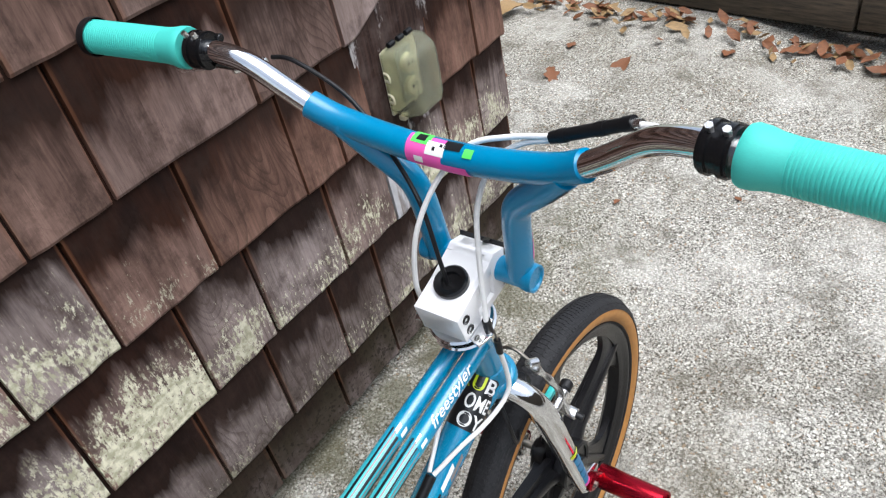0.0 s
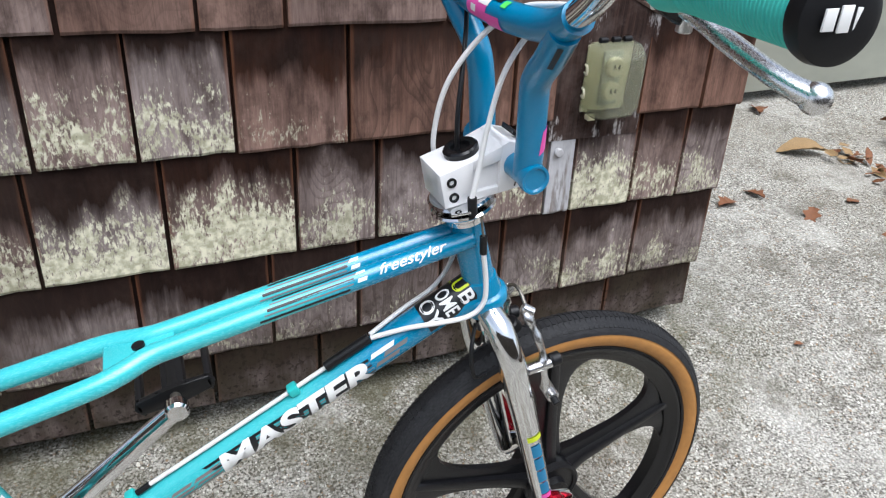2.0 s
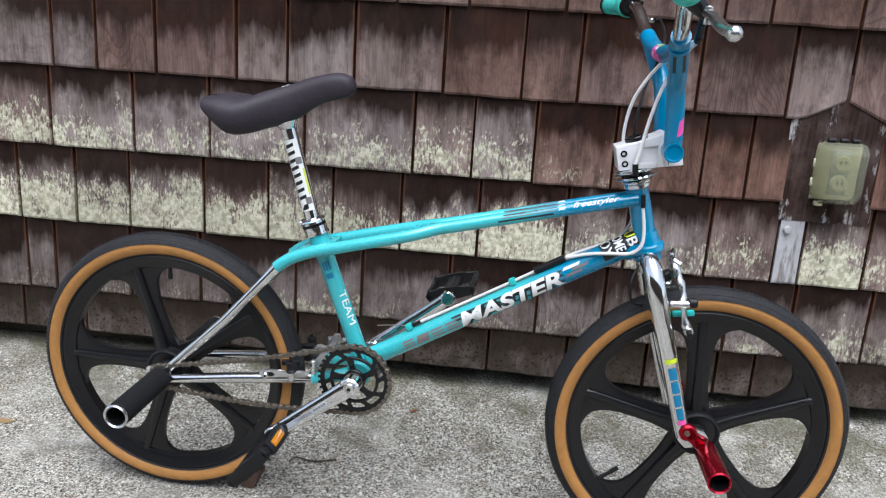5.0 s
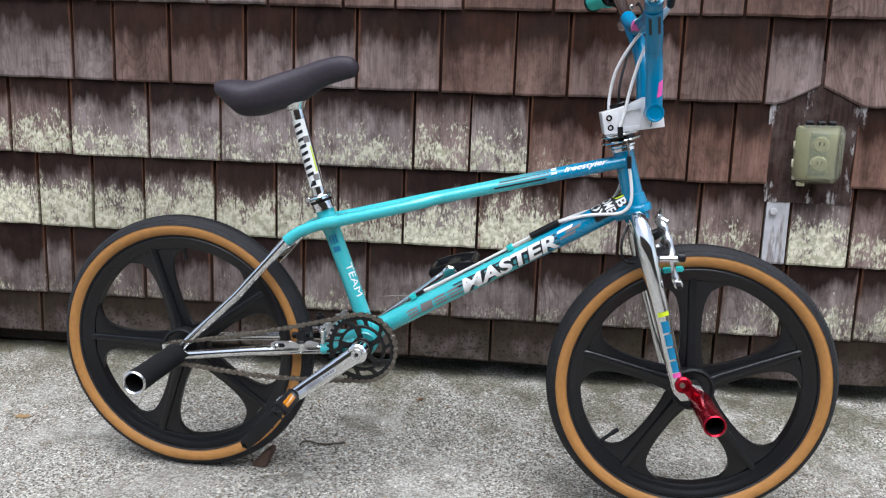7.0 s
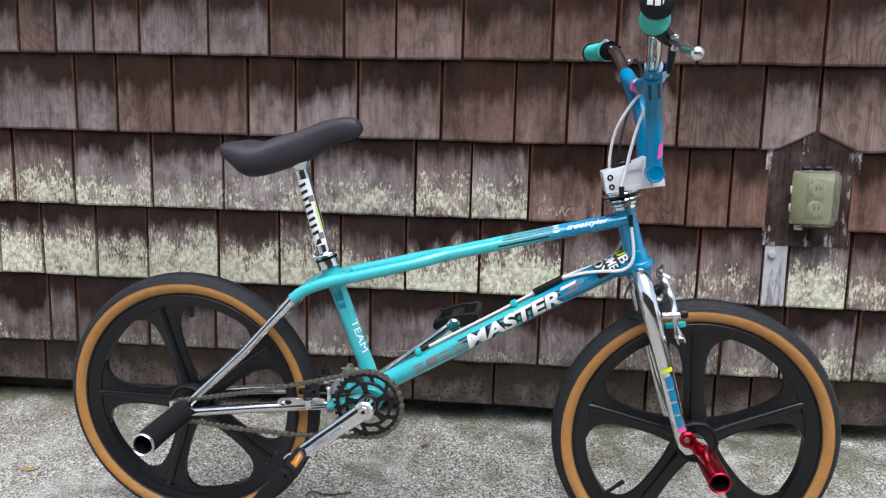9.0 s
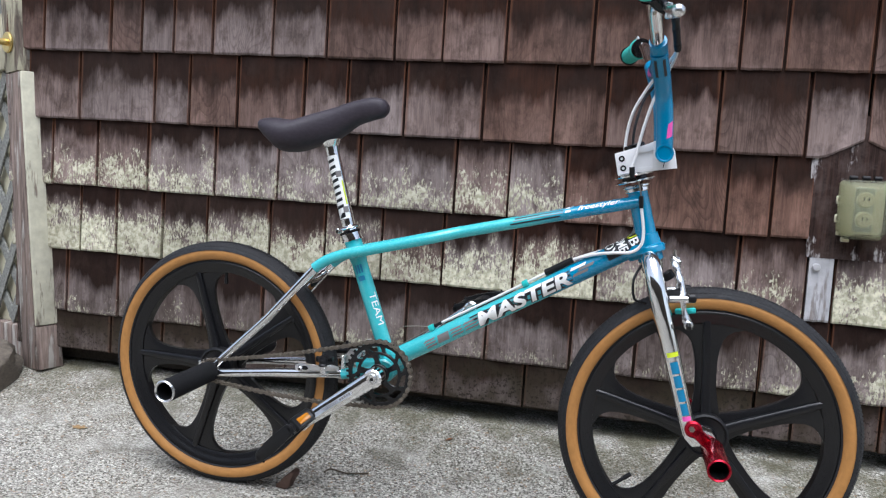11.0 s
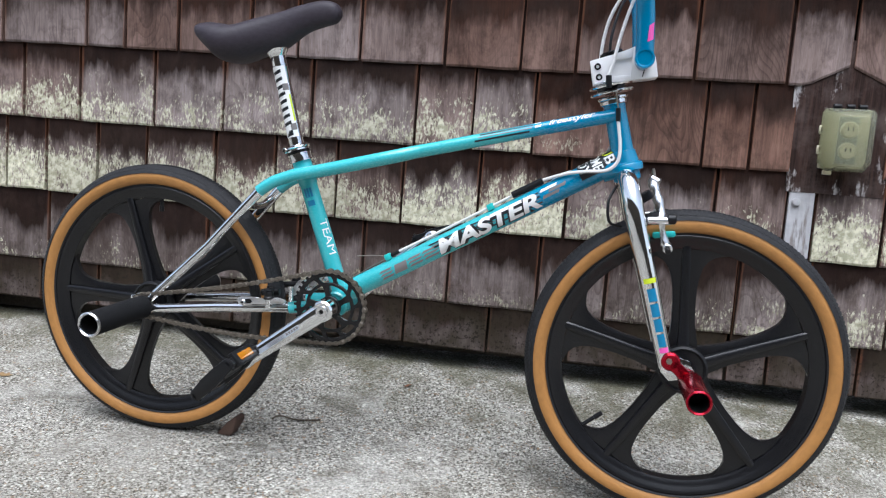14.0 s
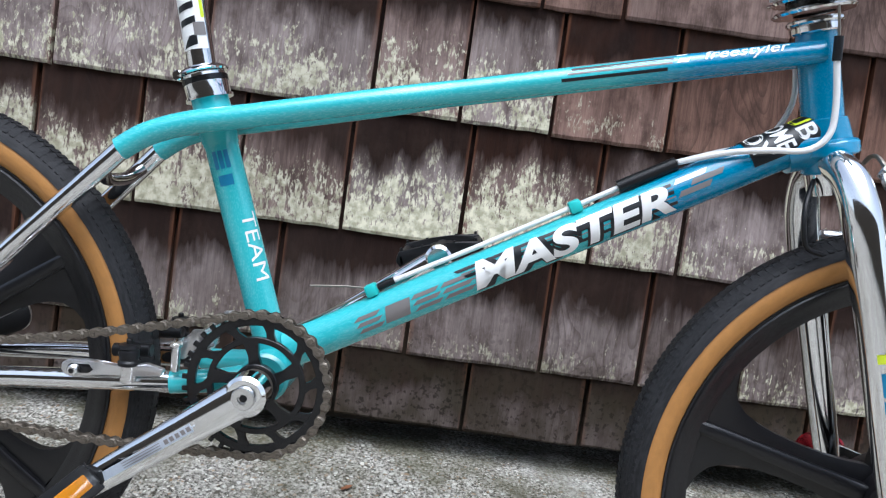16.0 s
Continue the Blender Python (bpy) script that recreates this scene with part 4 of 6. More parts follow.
# wheels
def mag_wheel(name, hub, spin):
    """A five-spoke moulded nylon wheel with a tan-wall tyre."""
    y_axis = (0, 1, 0)
    half = [(0.2240, 0.0170), (0.2205, 0.0190), (0.2150, 0.0182), (0.2110, 0.0145), (0.2050, 0.0132), (0.1990, 0.0100)]
    rim_profile = [(r, -y) for r, y in half] + half[::-1] + [(0.217, 0.012), (0.217, -0.012)]
    rim = part(name, turned(rim_profile, hub, y_axis, 96, True), NYLON, bicycle, "black five-spoke nylon mag wheel")
    for k in range(5):
        a = radians(spin + 72 * k)
        d, t = Vector((math.cos(a), 0, math.sin(a))), Vector((-math.sin(a), 0, math.cos(a)))
        bm = bmesh.new()
        prev = None
        rows = [(0.024, 0.025), (0.040, 0.0240), (0.055, 0.0212), (0.075, 0.0188), (0.105, 0.0182), (0.132, 0.0195), (0.152, 0.0225), (0.168, 0.0275), (0.180, 0.0350), (0.189, 0.0460), (0.1965, 0.0620), (0.2015, 0.0790)]
        for r, w in rows:
            sag = (1 - math.cos(w / r)) * r if r > 0.15 else 0
            ring = []
            for wy, yy in ((-w, -0.0045), (-w * 0.55, -0.0075), (w * 0.55, -0.0075), (w, -0.0045), (w, 0.0045), (w * 0.55, 0.0075), (-w * 0.55, 0.0075), (-w, 0.0045)):
                drop = sag * (abs(wy) / w) ** 2
                ring.append(bm.verts.new(hub + d * (r - drop) + t * wy + Vector((0, yy, 0))))
            if prev:
                for j in range(8):
                    bm.faces.new((prev[j], prev[(j + 1) % 8], ring[(j + 1) % 8], ring[j]))
            prev = ring
        part("spoke", bm, NYLON, rim)
        bm = bmesh.new()
        prev = None
        for r, w, y in ((0.028, 0.0088, 0.025), (0.06, 0.0078, 0.0185), (0.12, 0.0070, 0.0155), (0.185, 0.0066, 0.0135), (0.204, 0.006, 0.0125)):
            ring = [bm.verts.new(hub + d * r + t * a1 + Vector((0, b1, 0))) for a1, b1 in ((-w, -y + 0.002), (-w * 0.6, -y), (w * 0.6, -y), (w, -y + 0.002), (w, y - 0.002), (w * 0.6, y), (-w * 0.6, y), (-w, y - 0.002))]
            if prev:
                for j in range(8):
                    bm.faces.new((prev[j], prev[(j + 1) % 8], ring[(j + 1) % 8], ring[j]))
            prev = ring
        part("spoke_rib", bm, NYLON, rim)
    part("hub", turned([(0.0, -0.040), (0.017, -0.040), (0.019, -0.030), (0.036, -0.029), (0.038, -0.026), (0.038, -0.010), (0.033, -0.006), (0.033, 0.006), (0.038, 0.010), (0.038, 0.026), (0.036, 0.029), (0.019, 0.030), (0.017, 0.040), (0.0, 0.040)], hub, y_axis, 48), NYLON, rim)
    part("hub_ring", turned([(0.0395, -0.031), (0.036, -0.033), (0.0325, -0.031), (0.0325, -0.024), (0.0395, -0.024)], hub, y_axis, 48, True), BLACK, rim)
    part("axle", rod(hub + Vector((0, -0.068, 0)), hub + Vector((0, 0.068, 0)), 0.0062, 14), STEEL, rim)
    # tyre: tan walls from the bead, black tread cap
    n = 22
    casing, cap = [], []
    for i in range(n + 1):
        a = radians(-134 + 268 * i / n)
        casing.append((0.2395 + 0.0215 * math.cos(a), 0.0252 * math.sin(a)))
    part("sidewall", turned(casing, hub, y_axis, 112), TAN, rim, "tan gum sidewall")
    for i in range(17):
        a = radians(-73 + 146 * i / 16)
        cap.append((0.2395 + 0.0228 * math.cos(a), 0.0262 * math.sin(a)))
    cap += [(0.2395 + 0.0195 * math.cos(radians(x)), 0.0235 * math.sin(radians(x))) for x in (69, 0, -69)]
    part("tread", turned(cap, hub, y_axis, 112, True), TYRE, rim, "black road tread")
    part("bead", turned([(0.2225, -0.0190), (0.2255, -0.0212), (0.2255, -0.0180)], hub, y_axis, 96, True), TYRE, rim)
    # fine blocks of tread, too small to pick apart singly
    bm = bmesh.new()
    for i in range(210):
        a = 2 * math.pi * i / 210
        for y0, y1, skew in ((-0.0205, -0.008, 0.5), (-0.0065, 0.0065, -0.5), (0.008, 0.0205, 0.5)):
            quad = []
            for y, da in ((y0, -0.008), (y1, -0.008 + skew * 0.012), (y1, 0.008 + skew * 0.012), (y0, 0.008)):
                r = 0.2395 + 0.0228 * math.sqrt(max(0.0, 1 - (y / 0.0262) ** 2))
                quad.append((a + da, y, r))
            lo = [bm.verts.new(hub + Vector(((r - 0.001) * math.cos(b), y, (r - 0.001) * math.sin(b)))) for b, y, r in quad]
            hi = [bm.verts.new(hub + Vector(((r + 0.0011) * math.cos(b), y, (r + 0.0011) * math.sin(b)))) for b, y, r in quad]
            bm.faces.new(hi)
            for j in range(4):
                bm.faces.new((lo[j], lo[(j + 1) % 4], hi[(j + 1) % 4], hi[j]))
    tagged(part("tread_pattern", bm, TYRE, rim, smooth=False), kind="stuff")
    return rim


front_wheel = mag_wheel("front_wheel", F_HUB, 21)
rear_wheel = mag_wheel("rear_wheel", R_HUB, 35)


def valve(rim, hub, angle, length):
    a = radians(angle)
    d = Vector((math.cos(a), 0, math.sin(a)))
    stem = tube([hub + d * 0.205, hub + d * (0.199 - length * 0.6), hub + d * (0.199 - length * 0.62), hub + d * (0.199 - length)], [0.0038, 0.0034, 0.0045, 0.0042], 12)
    return part("valve", stem, BLACK, rim, "black tyre valve with cap")


valve(front_wheel, F_HUB, 219, 0.042)
for w in (front_wheel, *front_wheel.children):
    steered(w)
valve(rear_wheel, R_HUB, 89, 0.026)


def peg(parent, base, out, r, material, tip, label, tip_label):
    """A hollow round axle peg that points along y."""
    a, b = base, base + Vector((0, out, 0))
    h = abs(out)
    axis = (0, 1 if out > 0 else -1, 0)
    body = part("peg", turned([(0.0, 0.0), (r * 0.96, 0.0), (r, 0.002), (r, h - 0.004), (r * 0.97, h - 0.001)], a, axis, 36), material, parent, label)
    part("peg_rim", turned([(r * 0.99, h - 0.006), (r * 1.01, h - 0.001), (r * 0.90, h + 0.001), (r * 0.80, h - 0.001), (r * 0.78, h - 0.05), (0.0, h - 0.05)], a, axis, 36), [tip], body, tip_label)
    part("peg_bore", turned([(r * 0.775, h - 0.004), (r * 0.77, h - 0.049), (0.0, h - 0.049)], a, axis, 36), BLACK, body)
    return body


peg(bicycle, R_HUB + Vector((0.004, -0.064, -0.002)), -0.150, 0.0215, FOAM, ALLOY, "black rear axle peg", "bare metal peg end")
peg(bicycle, R_HUB + Vector((0, 0.064, 0)), 0.13, 0.0215, FOAM, ALLOY, "black rear axle peg", "bare metal peg end")
for s in (-1, 1):
    p = peg(bicycle, F_HUB + Vector((0.008, s * 0.064, -0.010)), s * 0.104, 0.0188, RED, RED, "red anodised front axle peg", "red peg end")
    steered(p)
    for c in p.children:
        steered(c)
    steered(part("peg_clamp", rod((0.955, s * 0.062, 0.249), (0.955, s * 0.076, 0.249), 0.015, 24, 0.003), RED, p, "red peg clamp"))
    steered(part("clamp_arm", box((0.040, 0.012, 0.020), pose(0.970, s * 0.070, 0.236, 0, 40, 0), 0.004), RED, p))
    steered(part("clamp_bolt", rod((0.952, s * 0.076, 0.251), (0.952, s * 0.080, 0.251), 0.005, 6), STEEL, p))

# fork
for s in (-1, 1):
    leg = spline([(0.862, s * 0.018, 0.538), (0.868, s * 0.040, 0.523), (0.876, s * 0.0535, 0.492), (0.889, s * 0.057, 0.445), (0.905, s * 0.0575, 0.392), (0.930, s * 0.0575, 0.305), (0.951, s * 0.058, 0.236)], 6)
    L = part("fork_leg", tube(leg, varied([0.0145, 0.0155, 0.0165, 0.0162, 0.0152, 0.0136, 0.0120], len(leg)), 24), CHROME, bicycle, "tapered chrome fork leg")
    steered(L)
    steered(part("fork_dropout", plate([(0.938, 0.256), (0.957, 0.258), (0.985, 0.250), (0.994, 0.235), (0.985, 0.220), (0.956, 0.214), (0.942, 0.228)], s * 0.0585 - 0.003, s * 0.0585 + 0.003, 0.0015), CHROME, L))
    # sticker down the outside of the leg
    a0, a1 = Vector((0.9090, s * 0.0575, 0.379)), Vector((0.9455, s * 0.0578, 0.255))
    if s < 0:
        steered(part("decal", patch(bmesh.new(), a0, a1, 0.0158, [(-0.001, -0.55), (0.007, -0.55), (0.007, 0.75), (-0.001, 0.75)]), YELLOW_INK, L, "yellow sticker band"))
        for i in range(4):
            s0 = 0.016 + i * 0.025
            r = 0.0155 - i * 0.0006
            steered(part("decal", patch(bmesh.new(), a0, a1, r, [(s0, -0.42), (s0 + 0.021, -0.42), (s0 + 0.021, 0.46), (s0, 0.46)]), BLUE_INK, L, "blue sticker block"))
        steered(part("decal", patch(bmesh.new(), a0, a1, 0.0134, [(0.114, -0.5), (0.122, -0.5), (0.122, 0.6), (0.114, 0.6)]), PINK_INK, L, "pink sticker band"))
steered(part("fork_crown", tube([STEER_AT - STEER * 0.034, STEER_AT - STEER * 0.012], [0.0185, 0.0205], 24), CHROME, bicycle))
for dz, r, h in ((-0.014, 0.0225, 0.010), (0.112, 0.0215, 0.008), (0.120, 0.0245, 0.005)):
    part("headset_cup", rod(STEER_AT + STEER * dz, STEER_AT + STEER * (dz + h), r, 32, 0.0015), FRAME_TOP if dz < 0 else CHROME, bicycle)
GYRO = STEER_AT + STEER * 0.130
gyro = part("cable_rotor", turned([(0.018, 0.0), (0.034, 0.0), (0.036, 0.002), (0.034, 0.004), (0.022, 0.005), (0.022, 0.010), (0.034, 0.011), (0.0355, 0.013), (0.033, 0.015), (0.018, 0.015)], GYRO, STEER, 40), CHROME, bicycle, "chrome brake cable rotor plates")
part("rotor_bearing", rod(GYRO + STEER * 0.002, GYRO + STEER * 0.022, 0.0235, 32), BLACK_METAL, gyro)
for s in (-1, 1):
    part("rotor_ear", box((0.020, 0.030, 0.003), Matrix.Translation(GYRO + STEER * 0.013 + Vector((-0.012, s * 0.030, 0))) @ pose(0, 0, 0, 0, -14, s * 20), 0.001), CHROME, gyro)

# stem and bars
STEM_OUT = [(0.790, 0.717), (0.798, 0.680), (0.844, 0.688), (0.898, 0.696), (0.892, 0.726), (0.882, 0.740), (0.864, 0.745), (0.848, 0.737)]
stem = part("stem", plate(STEM_OUT, -0.0215, 0.0215, 0.003), WHITE, bicycle, "white powder-coated stem")
steered(stem)
for cheek in (
    [(0.790, 0.717), (0.798, 0.680), (0.826, 0.685), (0.826, 0.7285)],
    [(0.826, 0.685), (0.856, 0.6895), (0.856, 0.698), (0.826, 0.694)],
    [(0.856, 0.6895), (0.898, 0.696), (0.892, 0.726), (0.882, 0.740), (0.864, 0.745), (0.856, 0.741)],
    [(0.826, 0.7285), (0.826, 0.7190), (0.856, 0.725), (0.856, 0.741), (0.848, 0.737)],
):
    steered(part("stem_cheek", plate(cheek, -0.0265, 0.0265, 0.0008), WHITE, stem))
steered(part("clamp_gap", box((0.0014, 0.0540, 0.050), pose(0.879, 0, 0.720, 0, 12)), BLACK, stem))
top_c = Vector((0.824, 0, 0.7300))
steered(part("stem_cap", turned([(0.0185, -0.004), (0.0185, 0.004), (0.0165, 0.006), (0.0105, 0.005), (0.0095, 0.0015), (0.0, 0.0012)], top_c, (-0.34, 0, 0.94), 36), BLACK_METAL, stem, "black hollow stem cap"))
for z in (0.7085, 0.6920):
    for s in (-1, 1):
        steered(part("bolt", turned([(0.0, -0.001), (0.0025, -0.001), (0.0028, 0.0012), (0.0052, 0.0012), (0.0055, -0.004)], (0.804 + (0.704 - z) * 0.22, s * 0.0268, z), (0, s, 0), 20), BLACK_METAL, stem, "black stem bolt"))
steered(part("bolt", rod((0.880, -0.008, 0.743), (0.881, -0.008, 0.746), 0.004, 12), BLACK_METAL, stem))

BAR_UP = [(0.802, -0.410, 0.9480), (0.812, -0.342, 0.9465), (0.8225, -0.274, 0.9425), (0.8285, -0.238, 0.9400), (0.835, -0.208, 0.9300), (0.842, -0.172, 0.9040), (0.847, -0.134, 0.8790)]
SLEEVE = [(0.8465, -0.149, 0.8880), (0.850, -0.124, 0.8760), (0.853, -0.092, 0.8675), (0.853, -0.060, 0.8635), (0.852, -0.03, 0.8615), (0.852, 0, 0.861)]
bar = part("handlebar", tube(spline(SLEEVE + mirror(SLEEVE)[-2::-1], 6), 0.0142, 20), BLUE, bicycle, "blue handlebar crossbar")
steered(bar)
steered(part("clamp_tube", tube([(0.873, -0.066, 0.7155), (0.873, 0.066, 0.7155)], 0.0135, 20), BLUE, bar))
for s in (-1, 1):
    steered(part("tube_end", turned([(0.0, -0.0005), (0.0105, -0.0005), (0.0125, 0.0022), (0.0148, 0.0022), (0.0156, -0.004), (0.0146, -0.010)], (0.873, s * 0.066, 0.7155), (0, s, 0), 28), BLUE, bar))
for s in (-1, 1):
    f = (lambda q: q) if s < 0 else mirror
    steered(part("bar_end", tube(spline(f(BAR_UP), 8), 0.0111, 20), CHROME, bar, "polished chrome bar end"))
    up = spline(f([(0.873, -0.050, 0.7155), (0.871, -0.053, 0.755), (0.868, -0.056, 0.790), (0.864, -0.064, 0.815), (0.858, -0.092, 0.842), (0.850, -0.122, 0.873)]), 7)
    steered(part("upright", tube(up, 0.0142, 20), BLUE, bar))
    for r, (q0, q1) in ((0.0146, ((0.8722, -0.0515, 0.735), (0.8695, -0.0545, 0.775))),):
        steered(part("decal", patch(bmesh.new(), (q0[0], -s * q0[1] if s > 0 else q0[1], q0[2]), (q1[0], q1[1], q1[2]), r, [(0.006, 0.15), (0.010, 0.95), (0.036, 1.05), (0.030, 0.35)]), PINK_INK, bar, "pink sticker")) if s < 0 else None
    # black dashes where the sleeve ends
    q0, q1 = Vector(f([(0.858, -0.092, 0.842)])[0]), Vector(f([(0.850, -0.122, 0.873)])[0])
    if s < 0:
        for k in (0.1, 1.1):
            steered(part("decal", patch(bmesh.new(), q0, q1, 0.0147, [(0.006, k - 0.9), (0.039, k - 0.9), (0.039, k - 0.55), (0.006, k - 0.55)]), BLACK_INK, bar, "black sticker dash"))
    # grip with rings
    g0, g1 = Vector(f([BAR_UP[2]])[0]), Vector(f([BAR_UP[0]])[0])
    h = (g1 - g0).length
    prof = [(0.0112, 0.0), (0.0205, 0.0), (0.0215, 0.003), (0.0210, 0.010), (0.0192, 0.018), (0.0185, 0.026)]
    x = 0.029
    while x < h - 0.012:
        prof += [(0.0182, x), (0.0182, x + 0.0014), (0.01755, x + 0.0018), (0.01755, x + 0.0026)]
        x += 0.0030
    prof += [(0.0182, h - 0.010), (0.0185, h - 0.002), (0.0165, h), (0.0, h)]
    grip = part("grip", turned(prof, g0, g1 - g0, 36), GRIP, bar, "ribbed turquoise rubber grip")
    steered(grip)
    steered(part("grip_plug", turned([(0.0, 0.004), (0.016, 0.004), (0.0205, 0.002), (0.0213, -0.004), (0.0205, -0.008)], g1, g1 - g0, 36), BLACK, grip, "black bar end plug"))
    d = (g1 - g0).normalized()
    for k in range(3):
        off = Vector((0.0090 - 0.0090 * k, 0, 0.0005))
        steered(part("plug_mark", box((0.0068, 0.0010, 0.0115 if k == 1 else 0.0095), Matrix.Translation(g1 + d * 0.0046 + off), 0.0002), WHITE_INK, grip, "white printed mark"))
    # lever clamp, bracket and blade
    c = Vector(f([(0.8250, -0.258, 0.9415)])[0])
    lever = part("brake_lever", tube([c - d * 0.011, c + d * 0.011], 0.0175, 24), BLACK_METAL, bar, "black lever clamp")
    steered(lever)
    for k in (-0.006, 0.006):
        steered(part("clamp_ring", tube([c + d * (k - 0.0022), c + d * (k + 0.0022)], 0.0192, 24), BLACK_METAL, lever))
    for k in (-0.007, 0.005):
        steered(part("clamp_bolt", rod(c + d * k + Vector((-0.006, 0, 0.014)), c + d * k + Vector((-0.010, 0, 0.0225)), 0.0030, 6), ALLOY, lever))
    steered(part("clamp_hinge", rod(c - d * 0.012 + Vector((0.016, 0, 0.006)), c + d * 0.012 + Vector((0.016, 0, 0.006)), 0.0048, 10, 0.001), BLACK_METAL, lever))
    body = spline(f([(0.832, -0.252, 0.933), (0.844, -0.248, 0.923), (0.852, -0.251, 0.916), (0.856, -0.258, 0.912)]), 5)
    steered(part("lever_bracket", tube(body, varied([0.012, 0.0105, 0.009, 0.008], len(body)), 14), BLACK_METAL, lever))
    steered(part("pivot_bolt", rod(f([(0.855, -0.257, 0.902)])[0], f([(0.855, -0.257, 0.924)])[0], 0.0055, 12, 0.001), ALLOY, lever))
    blade = spline(f([(0.852, -0.251, 0.917), (0.857, -0.272, 0.912), (0.858, -0.296, 0.905), (0.855, -0.330, 0.899), (0.857, -0.348, 0.895), (0.862, -0.361, 0.892)]), 6)
    steered(part("lever_blade", tube(blade, varied([0.007, 0.0082, 0.0086, 0.0082, 0.0088, 0.0100], len(blade)), 14, True, 0.75), ALLOY, lever, "bare alloy brake lever blade"))
    tip = Vector(f([(0.8625, -0.362, 0.8915)])[0])
    bm = bmesh.new()
    bmesh.ops.create_uvsphere(bm, u_segments=16, v_segments=10, radius=0.0094, matrix=Matrix.Translation(tip))
    steered(part("lever_tip", bm, ALLOY, lever))
    steered(part("adjuster", rod(f([(0.854, -0.240, 0.918)])[0], f([(0.862, -0.214, 0.916)])[0], 0.0045, 12, 0.001), ALLOY, lever))

for o in (bar, *bar.children_recursive):
    o.data.transform(Matrix.Translation(Vector((0, 0, 0.004)) if o.name.startswith(("upright", "clamp_tube", "tube_end", "decal")) else OFFSET))

# padding sticker on the crossbar: pink field, green and white figures
CB0, CB1 = Vector((0.852, 0.05, 0.8625)), Vector((0.852, -0.05, 0.8625))


def on_bar(material, s0, s1, a0, a1, r, label="", skew=0.0):
    bm = bmesh.new()
    n = 8
    rows = []
    for i in range(n + 1):
        t = i / n
        y = s0 + (s1 - s0) * t
        z0 = 0.865 + 0.0045 * (abs(y) / 0.07) ** 2
        rows.append([bm.verts.new((0.852 - r * math.cos(a), y + skew * (a - a0), z0 + r * math.sin(a))) for a in (a0 + (a1 - a0) * j / n for j in range(n + 1))])
    for p, q in zip(rows, rows[1:]):
        for j in range(n):
            bm.faces.new((p[j], p[j + 1], q[j + 1], q[j]))
    return steered(part("decal", bm, material, bar, label))


on_bar(PINK_INK, 0.036, -0.004, -0.6, 1.7, 0.0146, "pink sticker on the crossbar")
on_bar(PINK_INK, -0.004, -0.034, -0.9, 0.0, 0.0146, "pink sticker tail", 0.004)
on_bar(GREEN_INK, 0.032, 0.012, 1.0, 2.0, 0.0149, "green sticker figure")
on_bar(BLACK_INK, 0.027, 0.017, 1.2, 1.75, 0.0152, "black sticker figure")
on_bar(WHITE_INK, 0.014, -0.006, 0.45, 1.35, 0.0149, "white sticker figure")
on_bar(BLACK_INK, 0.007, 0.004, 0.75, 1.0, 0.0152, "black sticker dot")
on_bar(BLACK_INK, 0.000, -0.003, 1.05, 1.25, 0.0152, "black sticker dot")
on_bar(WHITE_INK, 0.026, 0.016, -0.25, 0.2, 0.0149, "white sticker label")
on_bar(BLACK_INK, -0.004, -0.022, 1.0, 1.7, 0.0149, "black sticker field")
on_bar(GREEN_INK, -0.026, -0.036, 0.7, 1.3, 0.0149, "green sticker corner")

# saddle and post
SAD = [(0.076, 0.741, 0.045, 0.010, 0.012), (0.083, 0.738, 0.058, 0.0157, 0.017), (0.108, 0.730, 0.066, 0.027, 0.029), (0.130, 0.723, 0.069, 0.033, 0.035), (0.160, 0.723, 0.066, 0.0315, 0.034), (0.200, 0.732, 0.050, 0.034, 0.033), (0.245, 0.746, 0.033, 0.034, 0.033), (0.290, 0.768, 0.0245, 0.025, 0.025), (0.323, 0.777, 0.0210, 0.0225, 0.022), (0.345, 0.7785, 0.0175, 0.0175, 0.017), (0.354, 0.7785, 0.010, 0.007, 0.007)]


def saddle():
    keys = spline([(x + 0.022 * max(0.0, 0.2 - x) / 0.12, z + 0.009, w) for x, z, w, _, _ in SAD], 4)
    ups = spline([(u, l, 0) for _, _, _, u, l in SAD], 4)
    bm = bmesh.new()
    prev = None
    n = 26
    for (x, z, w), (u, l, _) in zip(keys, ups):
        ring = []
        for j in range(n):
            a = 2 * math.pi * j / n
            c, s = math.cos(a), math.sin(a)
            yy = math.copysign(abs(c) ** 0.75, c) * w
            zz = math.copysign(abs(s) ** 0.8, s) * (u if s > 0 else l)
            dip = -0.006 * max(0.0, 1 - abs(yy) / (w * 0.6)) * (1 if s > 0 and 0.1 < x < 0.26 else 0)
            ring.append(bm.verts.new((x, yy, z + zz + dip)))
        if prev:
            for j in range(n):
                bm.faces.new((prev[j], prev[(j + 1) % n], ring[(j + 1) % n], ring[j]))
        else:
            bm.faces.new(ring)
        prev = ring
    bm.faces.new(prev[::-1])
    return part("saddle", bm, SADDLE, bicycle, "padded black saddle")


